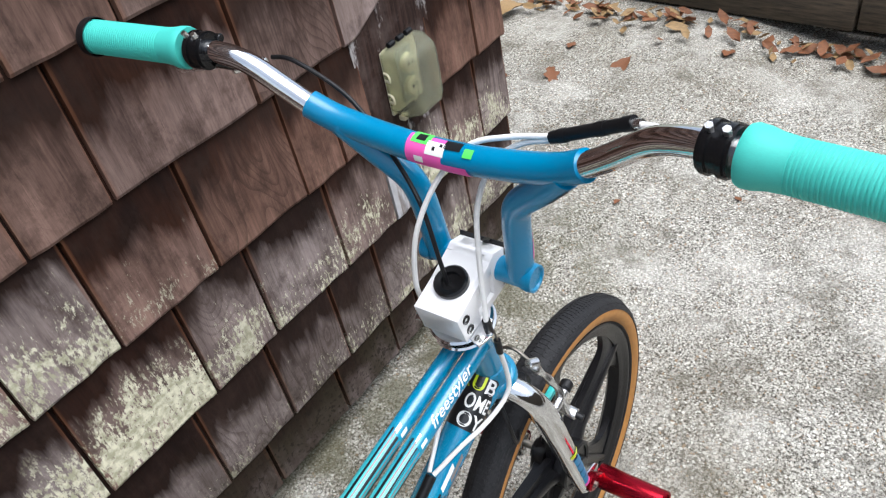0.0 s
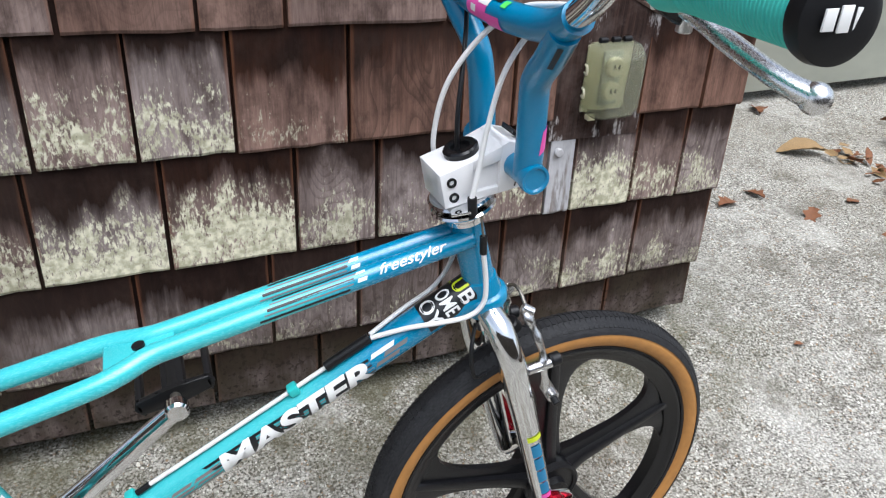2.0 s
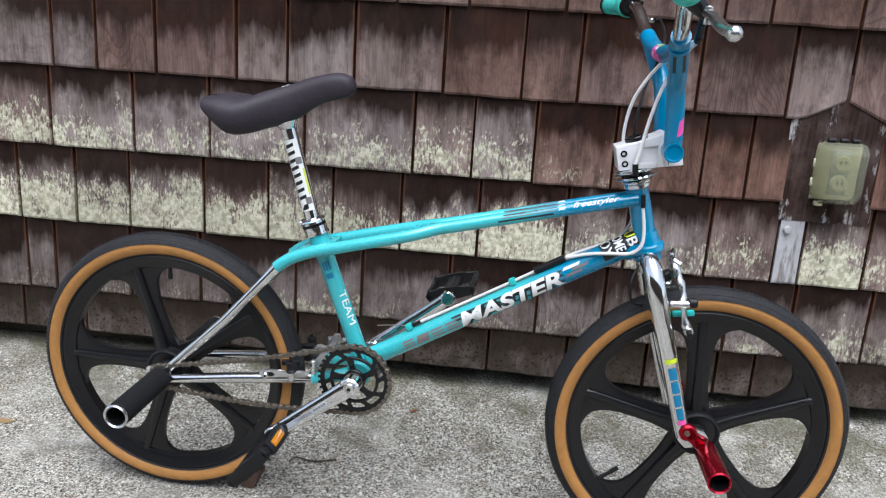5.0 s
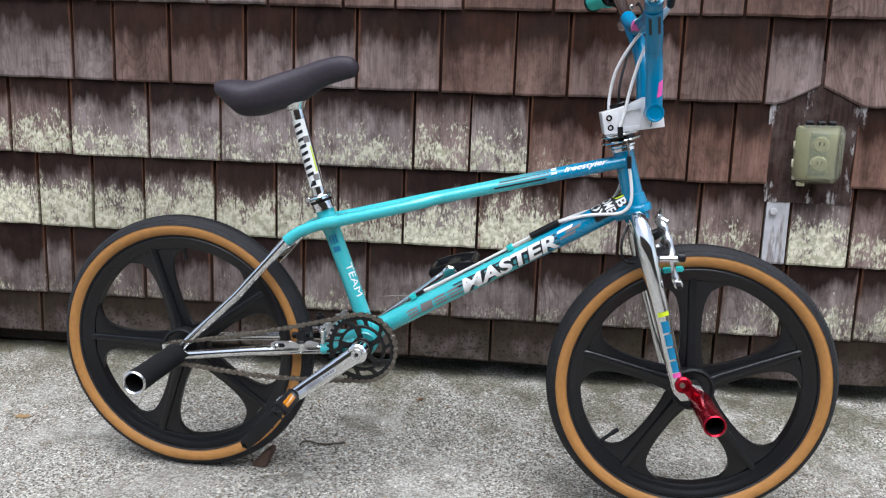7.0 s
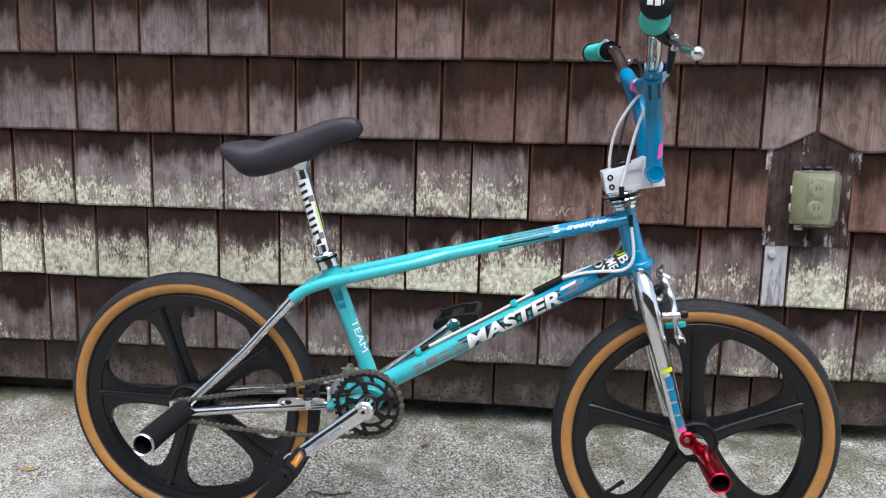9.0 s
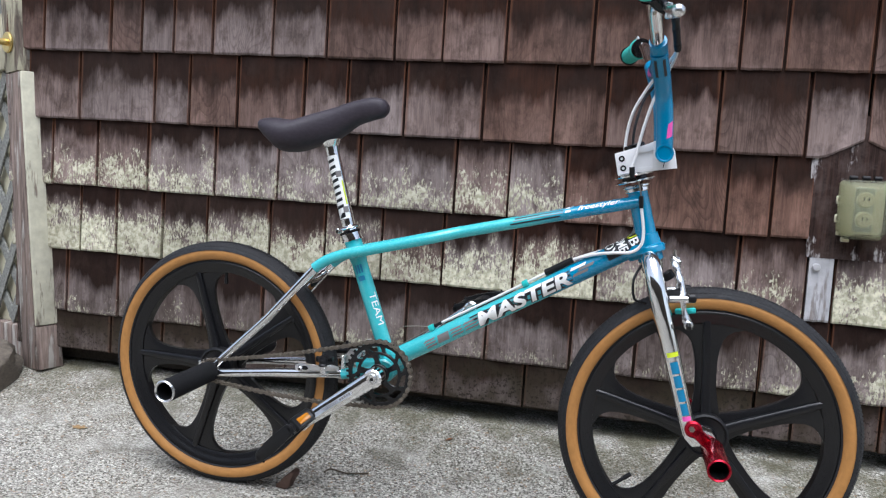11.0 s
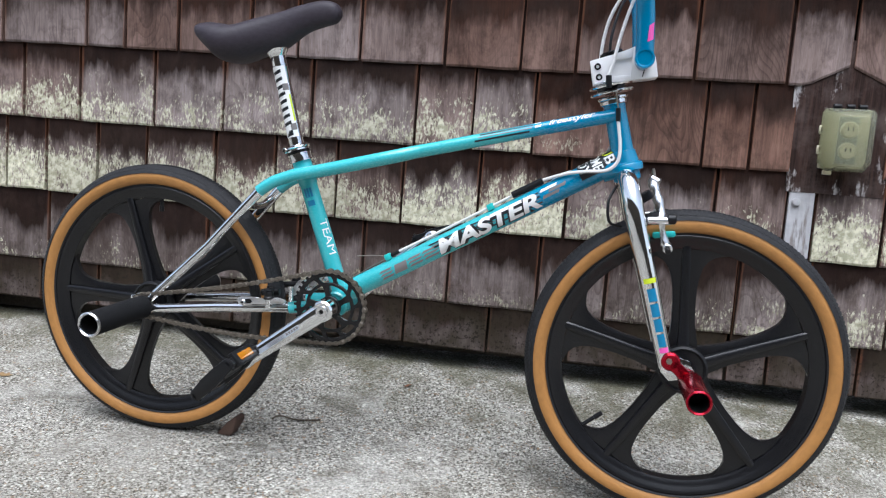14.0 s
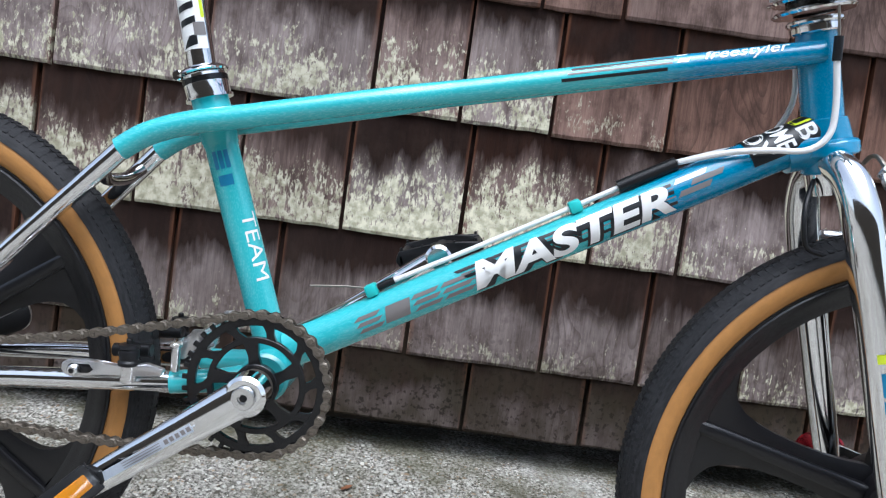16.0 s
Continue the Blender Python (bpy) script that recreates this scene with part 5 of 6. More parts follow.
sad = saddle()
part("saddle_badge", box((0.014, 0.012, 0.002), pose(0.232, 0.0, 0.7815, 0, -18), 0.0006), WHITE_INK, sad, "small white badge")
P0, P1 = Vector((0.2770, 0, 0.557)), Vector((0.2365, 0, 0.712))
post = part("seat_post", tube([P0 - (P1 - P0) * 0.22, P1], 0.0132, 24), CHROME, bicycle, "chrome seat post with stickers")
part("post_head", tube(spline([(0.2368, 0, 0.710), (0.234, 0, 0.722), (0.232, 0, 0.735)], 4), varied([0.0136, 0.021, 0.023], 9), 24), CHROME, post)
part("post_sticker", patch(bmesh.new(), P0, P1, 0.0135, [(0.012, -1.25), (0.140, -1.25), (0.140, 1.0), (0.012, 1.0)], 16), WHITE_INK, post, "white sticker along the post")
for i in range(8):
    s0 = 0.032 + i * 0.0132
    part("post_mark", patch(bmesh.new(), P0, P1, 0.01375, [(s0, -0.85), (s0 + 0.006, -0.85), (s0 + 0.010, 0.35), (s0 + 0.004, 0.35)], 6), BLACK_INK, post)
part("post_mark", patch(bmesh.new(), P0, P1, 0.01375, [(0.013, -0.8), (0.024, -0.2), (0.025, 0.3), (0.016, 0.3)], 6), BLACK_INK, post)
for s0 in (0.024, 0.096):
    part("post_ring", patch(bmesh.new(), P0, P1, 0.01385, [(s0, 0.15), (s0 + 0.012, 0.15), (s0 + 0.012, 0.95), (s0, 0.95)], 6), GREY_INK, post, "grey round sticker mark")
part("post_stripe", patch(bmesh.new(), P0, P1, 0.01375, [(0.040, 0.75), (0.088, 0.75), (0.088, 1.0), (0.040, 1.0)], 6), YELLOW_INK, post)

# cranks
RING_Y = -0.058
c_end, l_end = Vector((0.234, -0.098, 0.1715)), Vector((0.518, 0.092, 0.392))


def chainring():
    c = Vector((BB.x, RING_Y, BB.z))
    def band(r0, r1, y0=-0.0022, y1=0.0022):
        return turned([(r1 - 0.0006, y0), (r1, y0 + 0.0006), (r1, y1), (r0, y1), (r0, y0 + 0.0006), (r0 + 0.0006, y0)], c, (0, 1, 0), 76, True)

    ring = part("chainring", band(0.0555, 0.0632), BLACK_METAL, bicycle, "black machined chainring with ten oval slots")
    bm = bmesh.new()
    for i in range(38):
        a = 2 * math.pi * i / 38
        block(bm, (0.0055, 0.0030, 0.0042), Matrix.Translation(c) @ Matrix.Rotation(-a, 4, "Y") @ Matrix.Translation((0.0650, 0, 0)))
    part("teeth", bm, BLACK_METAL, ring)
    part("inner_ring", band(0.0395, 0.0450), BLACK_METAL, ring)

    def web(r0, r1, a0, a1, w0, w1, thick):
        """A flat strut from radius r0 to r1, from angle a0 to a1, flared from w0 to w1."""
        p, q = radians(a0), radians(a1)
        s0, s1 = Vector((math.cos(p), 0, math.sin(p))) * r0, Vector((math.cos(q), 0, math.sin(q))) * r1
        t0, t1 = Vector((-math.sin(p), 0, math.cos(p))), Vector((-math.sin(q), 0, math.cos(q)))
        mid, tm = (s0 + s1) / 2, (t0 + t1).normalized()
        pts = [s0 - t0 * w0, mid - tm * min(w0, w1) * 0.72, s1 - t1 * w1, s1 + t1 * w1, mid + tm * min(w0, w1) * 0.72, s0 + t0 * w0]
        return prism(bmesh.new(), [(c.x + v.x, c.z + v.z) for v in pts], c.y - thick, c.y + thick)

    for i in range(10):
        part("web", web(0.0440, 0.0565, 36 * i + 4, 36 * i + 12, 0.0050, 0.0056, 0.0019), BLACK_METAL, ring)
    for i in range(5):
        part("arm", web(0.0150, 0.0410, 72 * i + 22, 72 * i + 30, 0.0064, 0.0070, 0.0024), BLACK_METAL, ring)
    part("spider", band(0.0120, 0.0205, -0.0040, 0.0026), BLACK_METAL, ring)
    part("spacer", rod(c + Vector((0, 0.010, 0)), c + Vector((0, -0.018, 0)), 0.0165, 28, 0.002), STEEL, ring)
    return ring


chainring()
part("spindle", rod(BB + Vector((0, -0.086, 0)), BB + Vector((0, 0.088, 0)), 0.010, 20), STEEL, bicycle)


def crank(a, b, y_out):
    """A forged crank arm from the spindle to the pedal eye."""
    d = (b - a).normalized()
    m = [a + d * t for t in (-0.006, 0.02, 0.06, 0.12, (b - a).length - 0.015, (b - a).length + 0.004)]
    arm = part("crank_arm", tube(m, [0.0108, 0.0104, 0.0094, 0.0088, 0.0080, 0.0074], 24, True, 1.62), CHROME, bicycle, "polished chrome crank arm")
    s = 1 if y_out > 0 else -1
    part("boss", rod(a - Vector((0, s * 0.016, 0)), a + Vector((0, s * 0.009, 0)), 0.0185, 28, 0.003), CHROME, arm)
    part("crank_bolt", turned([(0.0, 0.002), (0.004, 0.002), (0.0045, 0.005), (0.0095, 0.005), (0.0105, 0.003), (0.0105, -0.004)], a + Vector((0, s * 0.0085, 0)), (0, s, 0), 24), ALLOY, arm)
    part("bolt_hole", rod(a + Vector((0, s * 0.0090, 0)), a + Vector((0, s * 0.0112, 0)), 0.0036, 6), BLACK, arm)
    part("pedal_eye", rod(b - Vector((0, s * 0.009, 0)), b + Vector((0, s * 0.009, 0)), 0.0145, 24, 0.003), CHROME, arm)
    if s < 0:
        p0, p1 = a + d * 0.048, a + d * 0.148
        y = -0.0104
        w = Vector((-d.z, 0, d.x)) * 0.0040
        bm = bmesh.new()
        q = [bm.verts.new(v + Vector((0, y, 0))) for v in (p0 - w, p1 - w, p1 + w, p0 + w)]
        bm.faces.new(q)
        r = bmesh.ops.extrude_face_region(bm, geom=bm.faces[:])
        bmesh.ops.translate(bm, vec=(0, 0.004, 0), verts=[v for v in r["geom"] if isinstance(v, bmesh.types.BMVert)])
        bmesh.ops.bevel(bm, geom=[e for e in bm.edges if abs((e.verts[0].co - e.verts[1].co).normalized().y) > 0.9], offset=0.0035, segments=4, affect="EDGES")
        inlay = part("inlay", bm, INLAY, arm, "pale satin panel with unreadable lettering")
        turn = Matrix.Rotation(-math.atan2(d.z, d.x), 4, "Y")
        for k in (-0.0022, 0.0, 0.0022):
            part("groove", box((0.062, 0.0006, 0.0006), Matrix.Translation(p0.lerp(p1, 0.64) + Vector((0, y - 0.0002, 0)) + Vector((-d.z, 0, d.x)) * k) @ turn), GREY_INK, inlay)
        for i in range(5):
            part("mark", box((0.0036, 0.0006, 0.0042), Matrix.Translation(p0.lerp(p1, 0.06 + i * 0.055) + Vector((0, y - 0.0003, 0))) @ turn), GREY_INK, inlay)
    return arm


crank(Vector((BB.x, -0.086, BB.z)), c_end, -1)
crank(Vector((BB.x, 0.088, BB.z)), l_end, 1)


def pedal(eye, side, tilt, reflector):
    """A plastic platform pedal: two side rails, an axle barrel, cross bars and pins."""
    m = Matrix.Translation(eye + Vector((0, side * 0.072, 0))) @ Matrix.Rotation(radians(-tilt), 4, "Y")
    ped = part("pedal", tube([m @ Vector((0, -0.0455, 0)), m @ Vector((0, 0.0455, 0))], [0.0105, 0.0092], 18), BLACK, bicycle, "black plastic platform pedal")
    part("pedal_axle", rod(eye + Vector((0, side * 0.004, 0)), eye + Vector((0, side * 0.030, 0)), 0.0065, 14), STEEL, ped)
    for y in (-0.044, 0.044):
        part("pedal_rail", plate([(-0.045, -0.0100), (-0.050, 0.0), (-0.045, 0.0100), (-0.012, 0.0125), (0.012, 0.0125), (0.045, 0.0100), (0.050, 0.0), (0.045, -0.0100), (0.012, -0.0125), (-0.012, -0.0125)], y - 0.0040, y + 0.0040, 0.0018, lambda x, yy, z: m @ Vector((x, yy, z))), BLACK, ped)
    part("pedal_body", box((0.030, 0.084, 0.015), m, 0.005), BLACK, ped)
    for x in (-0.043, 0.043):
        part("pedal_bar", box((0.0085, 0.096, 0.015), m @ pose(x, 0, 0), 0.003), BLACK, ped)
    for x in (-0.042, -0.018, 0.018, 0.042):
        for y in (-0.044, 0.044):
            for z in (-1, 1):
                part("pin", rod(m @ Vector((x, y, z * 0.007)), m @ Vector((x, y, z * 0.0135)), 0.0018, 8), BLACK, ped)
    if reflector:
        part("reflector_frame", box((0.010, 0.064, 0.027), m @ pose(0.0465, 0, 0), 0.002), BLACK, ped)
        part("reflector", box((0.005, 0.042, 0.0130), m @ pose(0.0505, 0, 0), 0.001), AMBER, ped, "amber pedal reflector")
    return ped


pedal(c_end, -1, 46, True)
pedal(l_end, 1, 15, False)


def chain():
    """The drive chain as linked plates round ring and cog."""
    y = RING_Y
    A, B, ra, rb = Vector((BB.x, BB.z)), Vector((R_HUB.x + 0.004, R_HUB.z)), 0.0655, 0.0205
    dist = (A - B).length
    tilt = math.atan2(A.y - B.y, A.x - B.x)
    off = math.acos((ra - rb) / dist)
    pts = []
    for i in range(60):
        a = tilt + (math.pi - off) * (1 - 2 * i / 59)
        pts.append((A.x + ra * math.cos(a), A.y + ra * math.sin(a)))
    a0 = tilt - (math.pi - off)
    for i in range(24):
        a = a0 - (2 * off) * i / 23
        pts.append((B.x + rb * math.cos(a), B.y + rb * math.sin(a)))
    # sag of the lower run
    full = []
    for i, p in enumerate(pts):
        q = pts[(i + 1) % len(pts)]
        n = max(1, int(math.dist(p, q) / 0.004))
        for k in range(n):
            t = k / n
            z = p[1] + (q[1] - p[1]) * t
            if n > 10:
                z -= (0.010 if i < 65 else 0.006) * math.sin(math.pi * t)
            full.append(Vector((p[0] + (q[0] - p[0]) * t, y, z)))
    seg = [0.0]
    for a, b in zip(full, full[1:] + full[:1]):
        seg.append(seg[-1] + (b - a).length)
    total = seg[-1]
    count = 2 * round(total / 0.0127 / 2)
    at = []
    j = 0
    for i in range(count):
        s = total * i / count
        while seg[j + 1] < s:
            j += 1
        a, b = full[j], full[(j + 1) % len(full)]
        at.append(a.lerp(b, (s - seg[j]) / max(seg[j + 1] - seg[j], 1e-9)))
    bm = bmesh.new()
    for i in range(count):
        a, b = at[i], at[(i + 1) % count]
        d = (b - a).normalized()
        n = Vector((-d.z, 0, d.x))
        gap = 0.0052 if i % 2 else 0.0034
        for s in (-1, 1):
            out = []
            for u, w in ((-0.0042, 0.0), (-0.0028, 0.0036), (0.0012, 0.0044), (0.0063, 0.0021), (0.0114, 0.0044), (0.0155, 0.0036), (0.0169, 0.0), (0.0155, -0.0036), (0.0114, -0.0044), (0.0063, -0.0021), (0.0012, -0.0044), (-0.0028, -0.0036)):
                out.append(a + d * u + n * w)
            mid = a + d * 0.00635
            lo = [bm.verts.new(mid + (p - mid) * 0.87 + Vector((0, s * gap, 0))) for p in out]
            hi = [bm.verts.new(p + Vector((0, s * (gap - 0.0014), 0))) for p in out]
            bm.faces.new(lo)
            bm.faces.new(hi)
            for k in range(12):
                bm.faces.new((lo[k], lo[(k + 1) % 12], hi[(k + 1) % 12], hi[k]))
        disc(bm, a + Vector((0, -0.0064, 0)), a + Vector((0, 0.0064, 0)), 0.0018, 8)
        disc(bm, a + Vector((0, -0.003, 0)), a + Vector((0, 0.003, 0)), 0.0038, 8)
    return part("chain", bm, CHAIN, bicycle, "dull steel roller chain", smooth=False)


chain()
cog_c = Vector((R_HUB.x + 0.004, RING_Y, R_HUB.z))
part("cog", turned([(0.0185, -0.0015), (0.0185, 0.0015), (0.008, 0.0015), (0.008, -0.0015)], cog_c, (0, 1, 0), 28, True), STEEL, bicycle)
part("axle_nut", rod(R_HUB + Vector((0.004, -0.059, -0.001)), R_HUB + Vector((0.004, -0.066, -0.001)), 0.011, 6), STEEL, bicycle)

# rear brake on the chain stays
ARM = [(0.1965, 0.2670), (0.2005, 0.2620), (0.2240, 0.2640), (0.2330, 0.2685), (0.2520, 0.2685), (0.2680, 0.2700), (0.2880, 0.2720), (0.2900, 0.2790), (0.2740, 0.2825), (0.2620, 0.2795), (0.2460, 0.2770), (0.2320, 0.2765), (0.2220, 0.2790), (0.2030, 0.2775), (0.1965, 0.2730)]
for s in (-1, 1):
    y = s * 0.060
    arm = part("rear_brake_arm", plate(ARM, y - 0.0035, y + 0.0035, 0.0016), DULL_ALLOY, bicycle, "cast alloy rear brake arm")
    part("slot", plate([(0.2030, 0.2665), (0.2060, 0.2650), (0.2220, 0.2668), (0.2265, 0.2705), (0.2220, 0.2752), (0.2060, 0.2740), (0.2030, 0.2720)], y - 0.0038, y + 0.0038, 0.0004), BLACK_METAL, arm, "dark slot in the arm")
    part("cable_bolt", rod((0.2095, y - 0.010, 0.2690), (0.2095, y + 0.010, 0.2690), 0.0052, 16, 0.001), ALLOY, arm)
    part("bolt_socket", rod((0.2095, y + s * 0.0098, 0.2690), (0.2095, y + s * 0.0104, 0.2690), 0.0026, 6), BLACK, arm)
    part("pivot", rod((0.257, y, 0.262), (0.257, y, 0.283), 0.0068, 16, 0.001), ALLOY, arm)
    boot = part("rubber_boot", turned([(0.0, 0.0), (0.0096, 0.0), (0.0098, 0.003), (0.0082, 0.005), (0.0092, 0.012), (0.0080, 0.0145), (0.0096, 0.016), (0.0088, 0.0190), (0.0, 0.0200)], (0.257, y, 0.2785), (-0.05, 0, 1), 24), BLACK, arm, "black rubber boot")
    part("boot_pin", rod((0.2562, y, 0.2975), (0.2560, y, 0.3025), 0.0030, 10, 0.0006), BLACK, boot)
    part("link_post", rod((0.297, s * 0.054, 0.276), (0.2965, s * 0.054, 0.300), 0.0042, 14, 0.0008), ALLOY, arm)
    part("post_head", rod((0.2965, s * 0.054, 0.2985), (0.2963, s * 0.054, 0.3030), 0.0060, 8, 0.001), ALLOY, arm)
    part("link_plate", plate([(0.292, 0.286), (0.302, 0.286), (0.320, 0.308), (0.317, 0.316), (0.308, 0.315), (0.294, 0.296)], s * 0.045 - 0.002, s * 0.045 + 0.002, 0.001), DULL_ALLOY, arm)
    part("brake_pad", rod((0.232, s * 0.038, 0.284), (0.268, s * 0.038, 0.288), 0.0062, 14, 0.001), BLACK, arm)
    part("cable_anchor", rod((0.320, s * 0.050, 0.300), (0.327, s * 0.044, 0.305), 0.0045, 10, 0.001), ALLOY, arm)
part("straddle_link", tube(spline([(0.315, -0.044, 0.311), (0.326, -0.014, 0.316), (0.326, 0.014, 0.316), (0.315, 0.044, 0.311)], 5), 0.0040, 10), ALLOY, bicycle)

# front brake before the fork
for s in (-1, 1):
    path = spline([(0.906, s * 0.026, 0.532), (0.914, s * 0.036, 0.512), (0.922, s * 0.047, 0.486), (0.923, s * 0.052, 0.468), (0.927, s * 0.053, 0.447), (0.933, s * 0.053, 0.430)], 5)
    arm = part("front_brake_arm", tube(path, varied([0.0055, 0.0088, 0.0048, 0.0080, 0.0050, 0.0062, 0.0100, 0.0062, 0.0050, 0.0060, 0.0094, 0.0070], len(path)), 12, True, 0.7), ALLOY, bicycle, "alloy front brake arm")
    steered(arm)
    steered(part("pivot", rod((0.900, s * 0.054, 0.470), (0.936, s * 0.052, 0.472), 0.0065, 14, 0.001), ALLOY, arm))
    steered(part("pivot_cap", rod((0.930, s * 0.052, 0.474), (0.944, s * 0.051, 0.475), 0.0086, 14, 0.002), BLACK, arm))
    steered(part("pad_bolt", rod((0.934, s * 0.044, 0.432), (0.934, s * 0.066, 0.428), 0.0078, 14, 0.001), ALLOY, arm))
    steered(part("bolt_tip", rod((0.934, s * 0.064, 0.4285), (0.934, s * 0.0755, 0.4255), 0.0046, 12, 0.001), BLACK, arm))
    steered(part("brake_pad", box((0.036, 0.010, 0.010), pose(0.930, s * 0.028, 0.447, 0, -8), 0.003), TEAL, arm, "turquoise brake pad"))
    steered(part("cable_hook", rod((0.903, s * 0.022, 0.536), (0.915, s * 0.028, 0.530), 0.0066, 12, 0.001), ALLOY, arm))
steered(part("straddle_link", tube(spline([(0.908, -0.026, 0.534), (0.907, -0.008, 0.548), (0.907, 0.008, 0.548), (0.908, 0.026, 0.534)], 5), 0.0022, 8), STEEL, bicycle))
steered(part("brake_boot", rod((0.893, -0.012, 0.512), (0.902, -0.012, 0.500), 0.011, 14, 0.002), BLACK, bicycle))
steered(part("under_cable", tube(spline([(0.850, -0.012, 0.520), (0.838, -0.030, 0.495), (0.842, -0.034, 0.462), (0.862, -0.025, 0.455)], 6), 0.0024, 8), BLACK, bicycle, "black cable loop under the crown"))

# cables
def cable(name, points, r, material, label, parent=bicycle, per=8):
    return part(name, tube(spline(points, per), r, 10), material, parent, label)


cable("brake_cable", [(0.884, -0.090, 0.889), (0.878, -0.050, 0.882), (0.866, -0.012, 0.870), (0.840, 0.012, 0.838), (0.815, 0.026, 0.790), (0.806, 0.032, 0.735), (0.812, 0.034, 0.700), (0.822, 0.032, 0.684)], 0.0028, CABLE, "white cable housing over the crossbar")
cable("brake_cable", [(0.884, -0.092, 0.886), (0.880, -0.060, 0.876), (0.870, -0.034, 0.855), (0.852, -0.024, 0.815), (0.838, -0.028, 0.765), (0.828, -0.034, 0.715), (0.822, -0.037, 0.690)], 0.0028, CABLE, "white cable housing over the crossbar")
cable("cable_splitter", [(0.884, -0.090, 0.888), (0.876, -0.164, 0.924)], 0.0058, BLACK, "black cable splitter sleeve", per=2)
for k in (0.10, 0.62, 0.95):
    cable("splitter_collar", [(0.884 - 0.008 * k, -0.090 - 0.074 * k, 0.888 + 0.036 * k), (0.8832 - 0.008 * k, -0.0985 - 0.074 * k, 0.892 + 0.036 * k)], 0.0064, BLACK, "", per=2)
cable("splitter_nut", [(0.876, -0.164, 0.924), (0.874, -0.176, 0.928)], 0.0042, ALLOY, "alloy adjuster nut", per=2)
cable("brake_cable", [(0.875, -0.172, 0.926), (0.870, -0.196, 0.929), (0.863, -0.216, 0.918)], 0.0027, CABLE, "white cable housing")
cable("front_cable", [(0.822, 0.003, 0.715), (0.821, 0.008, 0.76), (0.833, 0.030, 0.815), (0.852, 0.075, 0.850), (0.866, 0.13, 0.890), (0.862, 0.19, 0.920), (0.860, 0.222, 0.920)], 0.0024, BLACK, "black cable housing from the stem to the lever")
cable("cable_end", [(0.823, -0.037, 0.695), (0.825, -0.037, 0.676)], 0.0048, BLACK, "black cable end boot", per=2)
cable("cable_end", [(0.823, 0.033, 0.690), (0.825, 0.033, 0.674)], 0.0048, BLACK, "black cable end boot", per=2)
cable("lower_boot", [(0.842, -0.031, 0.645), (0.8437, -0.031, 0.624)], 0.0040, BLACK, "black adjuster boot", per=2)
cable("inner_wire", [(0.836, -0.033, 0.672), (0.843, -0.031, 0.640)], 0.0012, STEEL, "bare steel cable", per=2)
cable("lower_cable", [(0.8437, -0.031, 0.625), (0.850, -0.031, 0.585), (0.848, -0.032, 0.560), (0.832, -0.030, 0.545), (0.800, -0.027, 0.541), (0.768, -0.018, 0.535), (0.729, -0.006, 0.5215)], 0.0029, CABLE, "white lower cable housing")
cable("lower_cable", [(0.832, 0.028, 0.630), (0.836, 0.030, 0.590), (0.815, 0.030, 0.552), (0.772, 0.016, 0.537), (0.729, 0.000, 0.5215)], 0.0027, CABLE, "white lower cable housing")
DT, _, UP = frame_of(DOWN0, DOWN1)


def above(s, lift, y=-0.004):
    """A place over the down tube, s metres along it."""
    return Vector(DOWN0) + DT * s + UP * lift + Vector((0, y, 0))


cable("lower_splitter", [above(0.406, 0.0250), above(0.349, 0.0250)], 0.0062, BLACK, "black cable joiner sleeve", per=2)
cable("lower_cable", [above(0.355, 0.0245), above(0.28, 0.0235), above(0.18, 0.0235), above(0.120, 0.024)], 0.0026, CABLE, "white cable housing along the down tube")
cable("cable_tip", [above(0.122, 0.024), above(0.105, 0.0235)], 0.0036, BLACK, "black cable ferrule", per=2)
cable("inner_wire", [above(0.108, 0.0235), above(0.06, 0.021), above(0.02, 0.019, -0.002), (0.366, -0.004, 0.308)], 0.0012, STEEL, "bare steel cable")
cable("loose_wire", [above(0.098, 0.025), above(0.075, 0.037), above(0.045, 0.050)], 0.0009, STEEL, "loose cut cable end")
for s in (0.098, 0.306):
    part("cable_clip", box((0.012, 0.014, 0.012), Matrix.Translation(above(s, 0.0235)) @ Matrix.Rotation(-math.atan2(DT.z, DT.x), 4, "Y"), 0.0025), TEAL, bicycle, "turquoise cable clip")

# printing on the tubes
def ink(bm, material, parent, label=""):
    return part("decal", bm, material, parent, label)


RD = 0.0192
# dark double stripe behind the model word, then white slab letters
for a0, a1, mat, r in ((0.46, 0.62, BLACK_INK, RD), (0.08, 0.24, BLACK_INK, RD), (-0.46, -0.30, BLACK_INK, RD), (0.30, 0.36, GREY_INK, RD), (-0.10, -0.04, GREY_INK, RD)):
    ink(patch(bmesh.new(), DOWN0, DOWN1, r, [(0.190 - 0.02 * a0, a0), (0.392, a0), (0.392, a1), (0.190 - 0.02 * a1, a1)], 10), mat, frame_main, "dark stripe")
ink(on_tube(lettering("MASTER", 0.0300, 0.200, 0.10), DOWN0, DOWN1, RD + 0.0003, 0.1930, -0.90, 0.30), BLACK_INK, frame_main, "black letter shadow")
ink(on_tube(lettering("MASTER", 0.0290, 0.198, 0.035), DOWN0, DOWN1, RD + 0.0006, 0.1915, -0.78, 0.30), WHITE_INK, frame_main, "white slab letters")
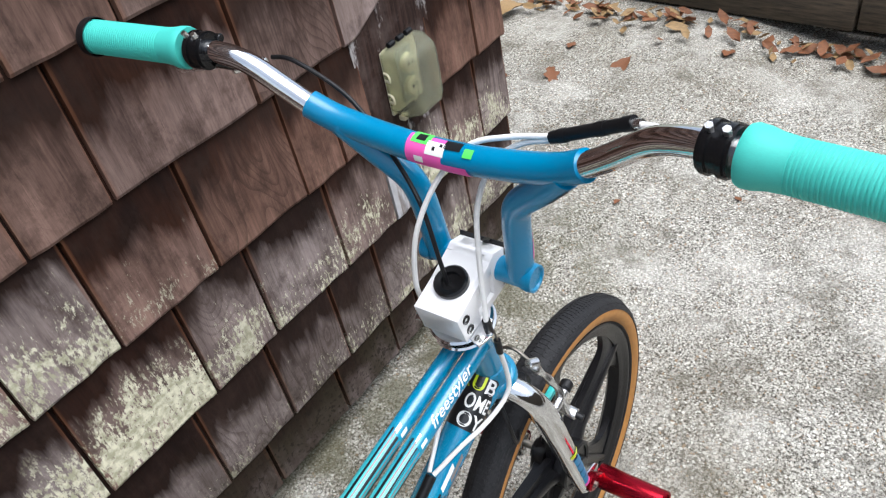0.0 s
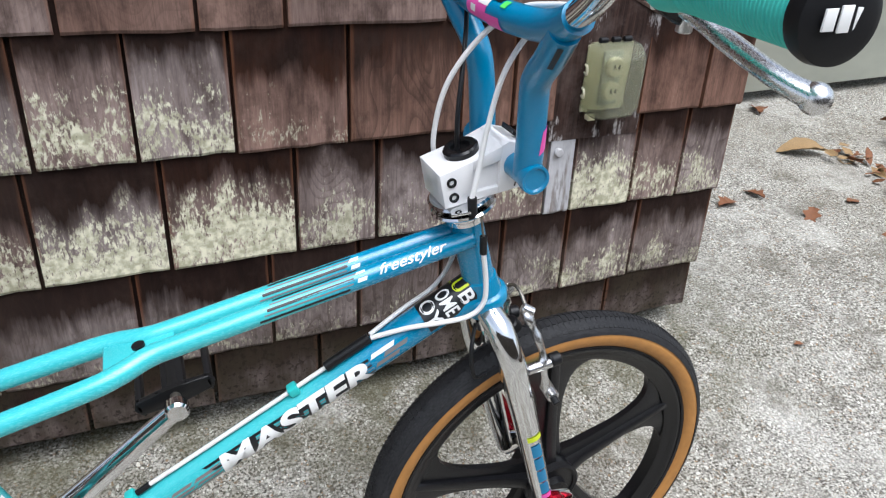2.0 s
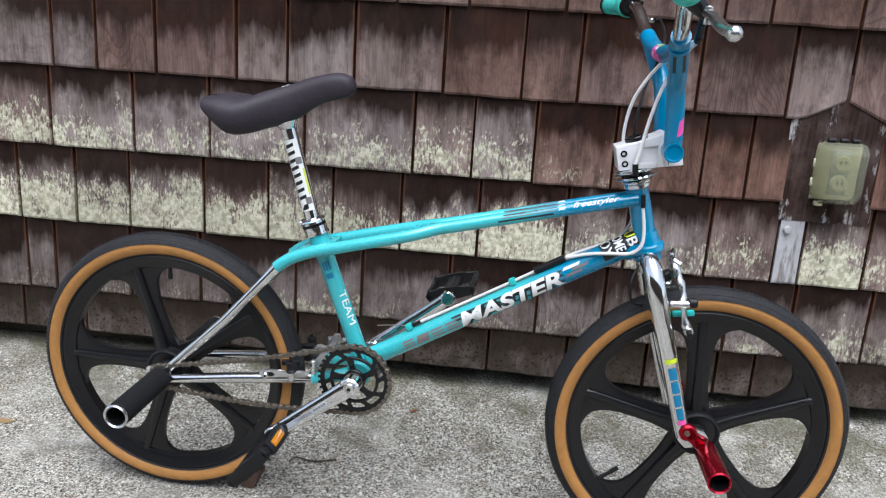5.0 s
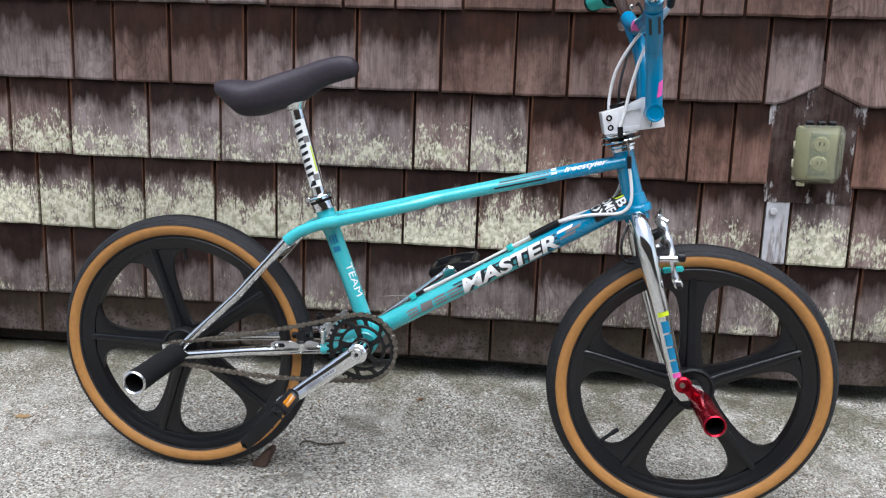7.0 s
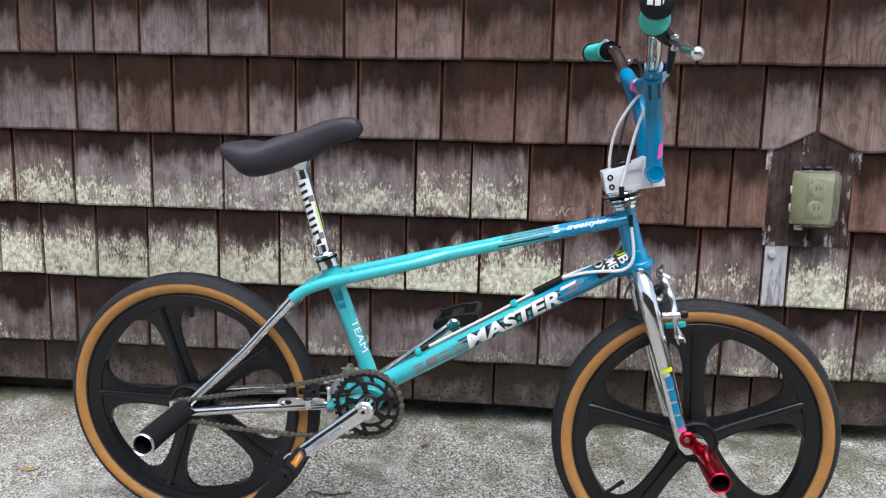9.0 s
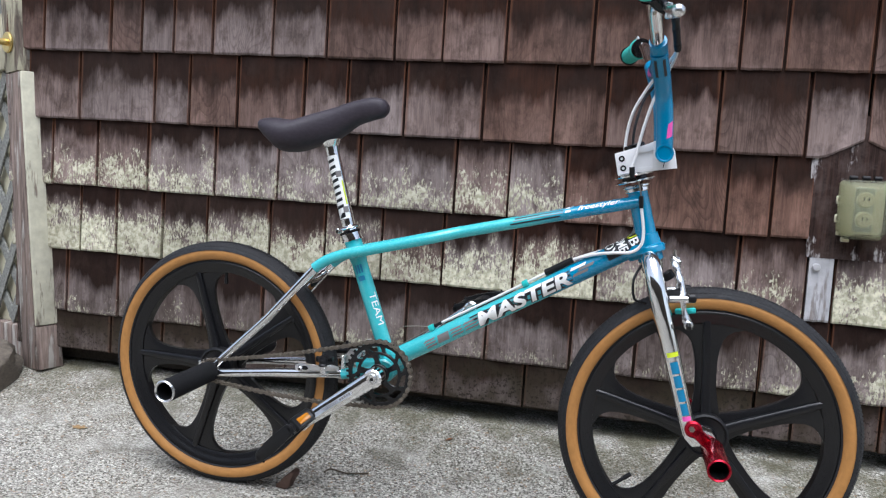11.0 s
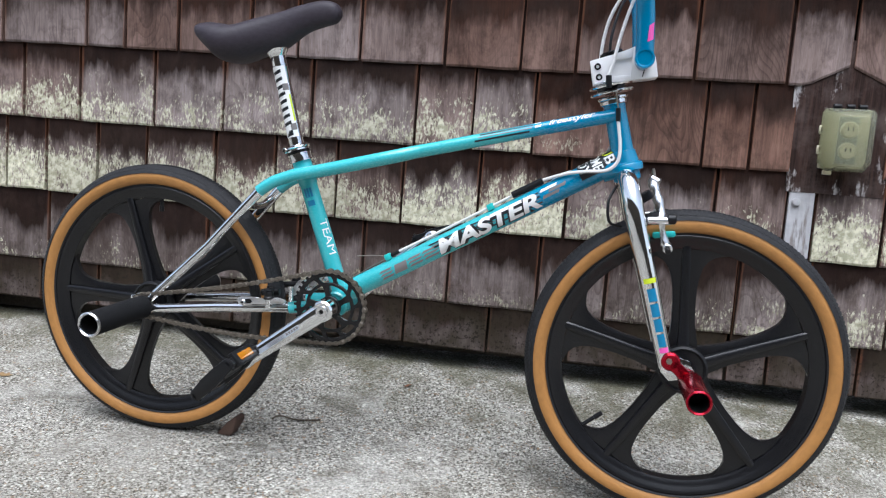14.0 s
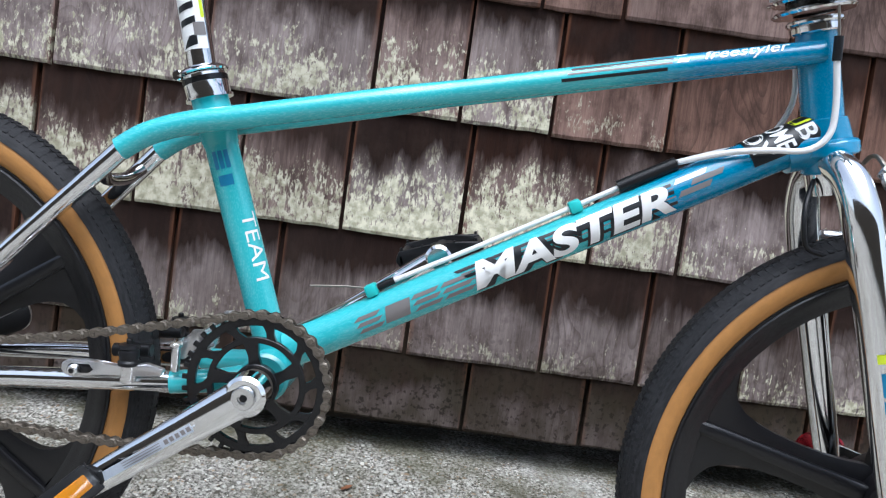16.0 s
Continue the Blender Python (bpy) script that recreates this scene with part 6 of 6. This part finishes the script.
for k, (s0, s1) in enumerate(((0.070, 0.093), (0.098, 0.123), (0.128, 0.153), (0.158, 0.186))):
    for a0, a1 in ((-0.58, -0.36), (-0.22, -0.02), (0.10, 0.30)) if k != 1 else ((-0.58, 0.30),):
        ink(patch(bmesh.new(), DOWN0, DOWN1, 0.0188, [(s0 + 0.0025, a0), (s1 + 0.0025, a0), (s1 + 0.008, a1), (s0 + 0.008, a1)], 6), GREY_INK, frame_main, "grey printed block")
for s0, a0, mat in ((0.394, 0.44, WHITE_INK), (0.408, 0.14, GREY_INK), (0.394, -0.2, GREY_INK)):
    ink(patch(bmesh.new(), DOWN0, DOWN1, RD + 0.0002, [(s0, a0), (s0 + 0.03, a0), (s0 + 0.034, a0 + 0.26), (s0 + 0.004, a0 + 0.26)], 6), mat, frame_main, "dash")
# sticker near the head: black field with white and yellow letters across the tube
sticker = ink(patch(bmesh.new(), DOWN0, DOWN1, 0.0200, [(0.466, -0.22), (0.532, -0.22), (0.532, 2.40), (0.466, 2.40)], 14), BLACK_INK, frame_main, "black sticker with bold letters")
for word, s1, mat in (("OME", 0.5085, WHITE_INK), ("OY", 0.4870, WHITE_INK)):
    ink(on_tube(lettering(word, 0.0175, 0.033, 0.02), DOWN0, DOWN1, 0.0204, s1 - 0.0185, 1.63, 0.0, True), mat, frame_main, "bold sticker letters")
for word, a, w, mat in (("L", 2.37, 0.012, YELLOW_INK), ("U", 1.63, 0.015, YELLOW_INK), ("B", 0.78, 0.014, WHITE_INK)):
    ink(on_tube(lettering(word, 0.0175, w, 0.02), DOWN0, DOWN1, 0.0204, 0.5120, a, 0.0, True), mat, frame_main, "bold sticker letter")
# seat tube: vertical word and a blue badge
ST0, ST1 = SEAT0, SEAT1
word = lettering("TEAM", 0.0145, 0.066, 0.0)
ink(on_tube(word, ST1, ST0, 0.0161, 0.119, 0.40, 0.0), WHITE_INK, bicycle, "white thin letters")
for k in range(3):
    ink(patch(bmesh.new(), ST1, ST0, 0.0161, [(0.058, 0.30 - k * 0.34), (0.075, 0.30 - k * 0.34), (0.075, 0.55 - k * 0.34), (0.058, 0.55 - k * 0.34)], 4), BLUE_INK, bicycle, "blue printed bar")
ink(patch(bmesh.new(), ST1, ST0, 0.0161, [(0.081, -0.35), (0.091, -0.35), (0.091, 0.5), (0.081, 0.5)], 4), BLUE_INK, bicycle, "blue printed badge")
# twin top tubes: dark dashes and a white script
for m in (-1, 1):
    t0, t1 = (Vector((TOP0.x, m * abs(TOP0.y), TOP0.z)), Vector((TOP1.x, m * abs(TOP1.y), TOP1.z)))
    for a0, a1, s0, s1, mat in ((-0.25, 0.02, 0.072, 0.166, BLACK_INK), (0.28, 0.42, 0.078, 0.171, GREY_INK), (0.62, 0.90, 0.082, 0.173, BLACK_INK), (1.15, 1.30, 0.086, 0.177, GREY_INK), (1.50, 1.78, 0.090, 0.179, BLACK_INK)):
        ink(patch(bmesh.new(), t0, t1, 0.01115, [(s0, a0), (s1, a0), (s1, a1), (s0, a1)], 8), mat, bicycle, "dark pinstripe")
    for a0 in (0.3, 1.0):
        ink(patch(bmesh.new(), t0, t1, 0.01115, [(0.175, a0), (0.185, a0), (0.187, a0 + 0.35), (0.177, a0 + 0.35)], 4), WHITE_INK, bicycle, "white dash")
    if m < 0:
        ink(on_tube(lettering("freestyler", 0.0145, 0.074, 0.012), t0, t1, 0.01125, 0.196, 0.02, 0.55), WHITE_INK, bicycle, "white slanting script")
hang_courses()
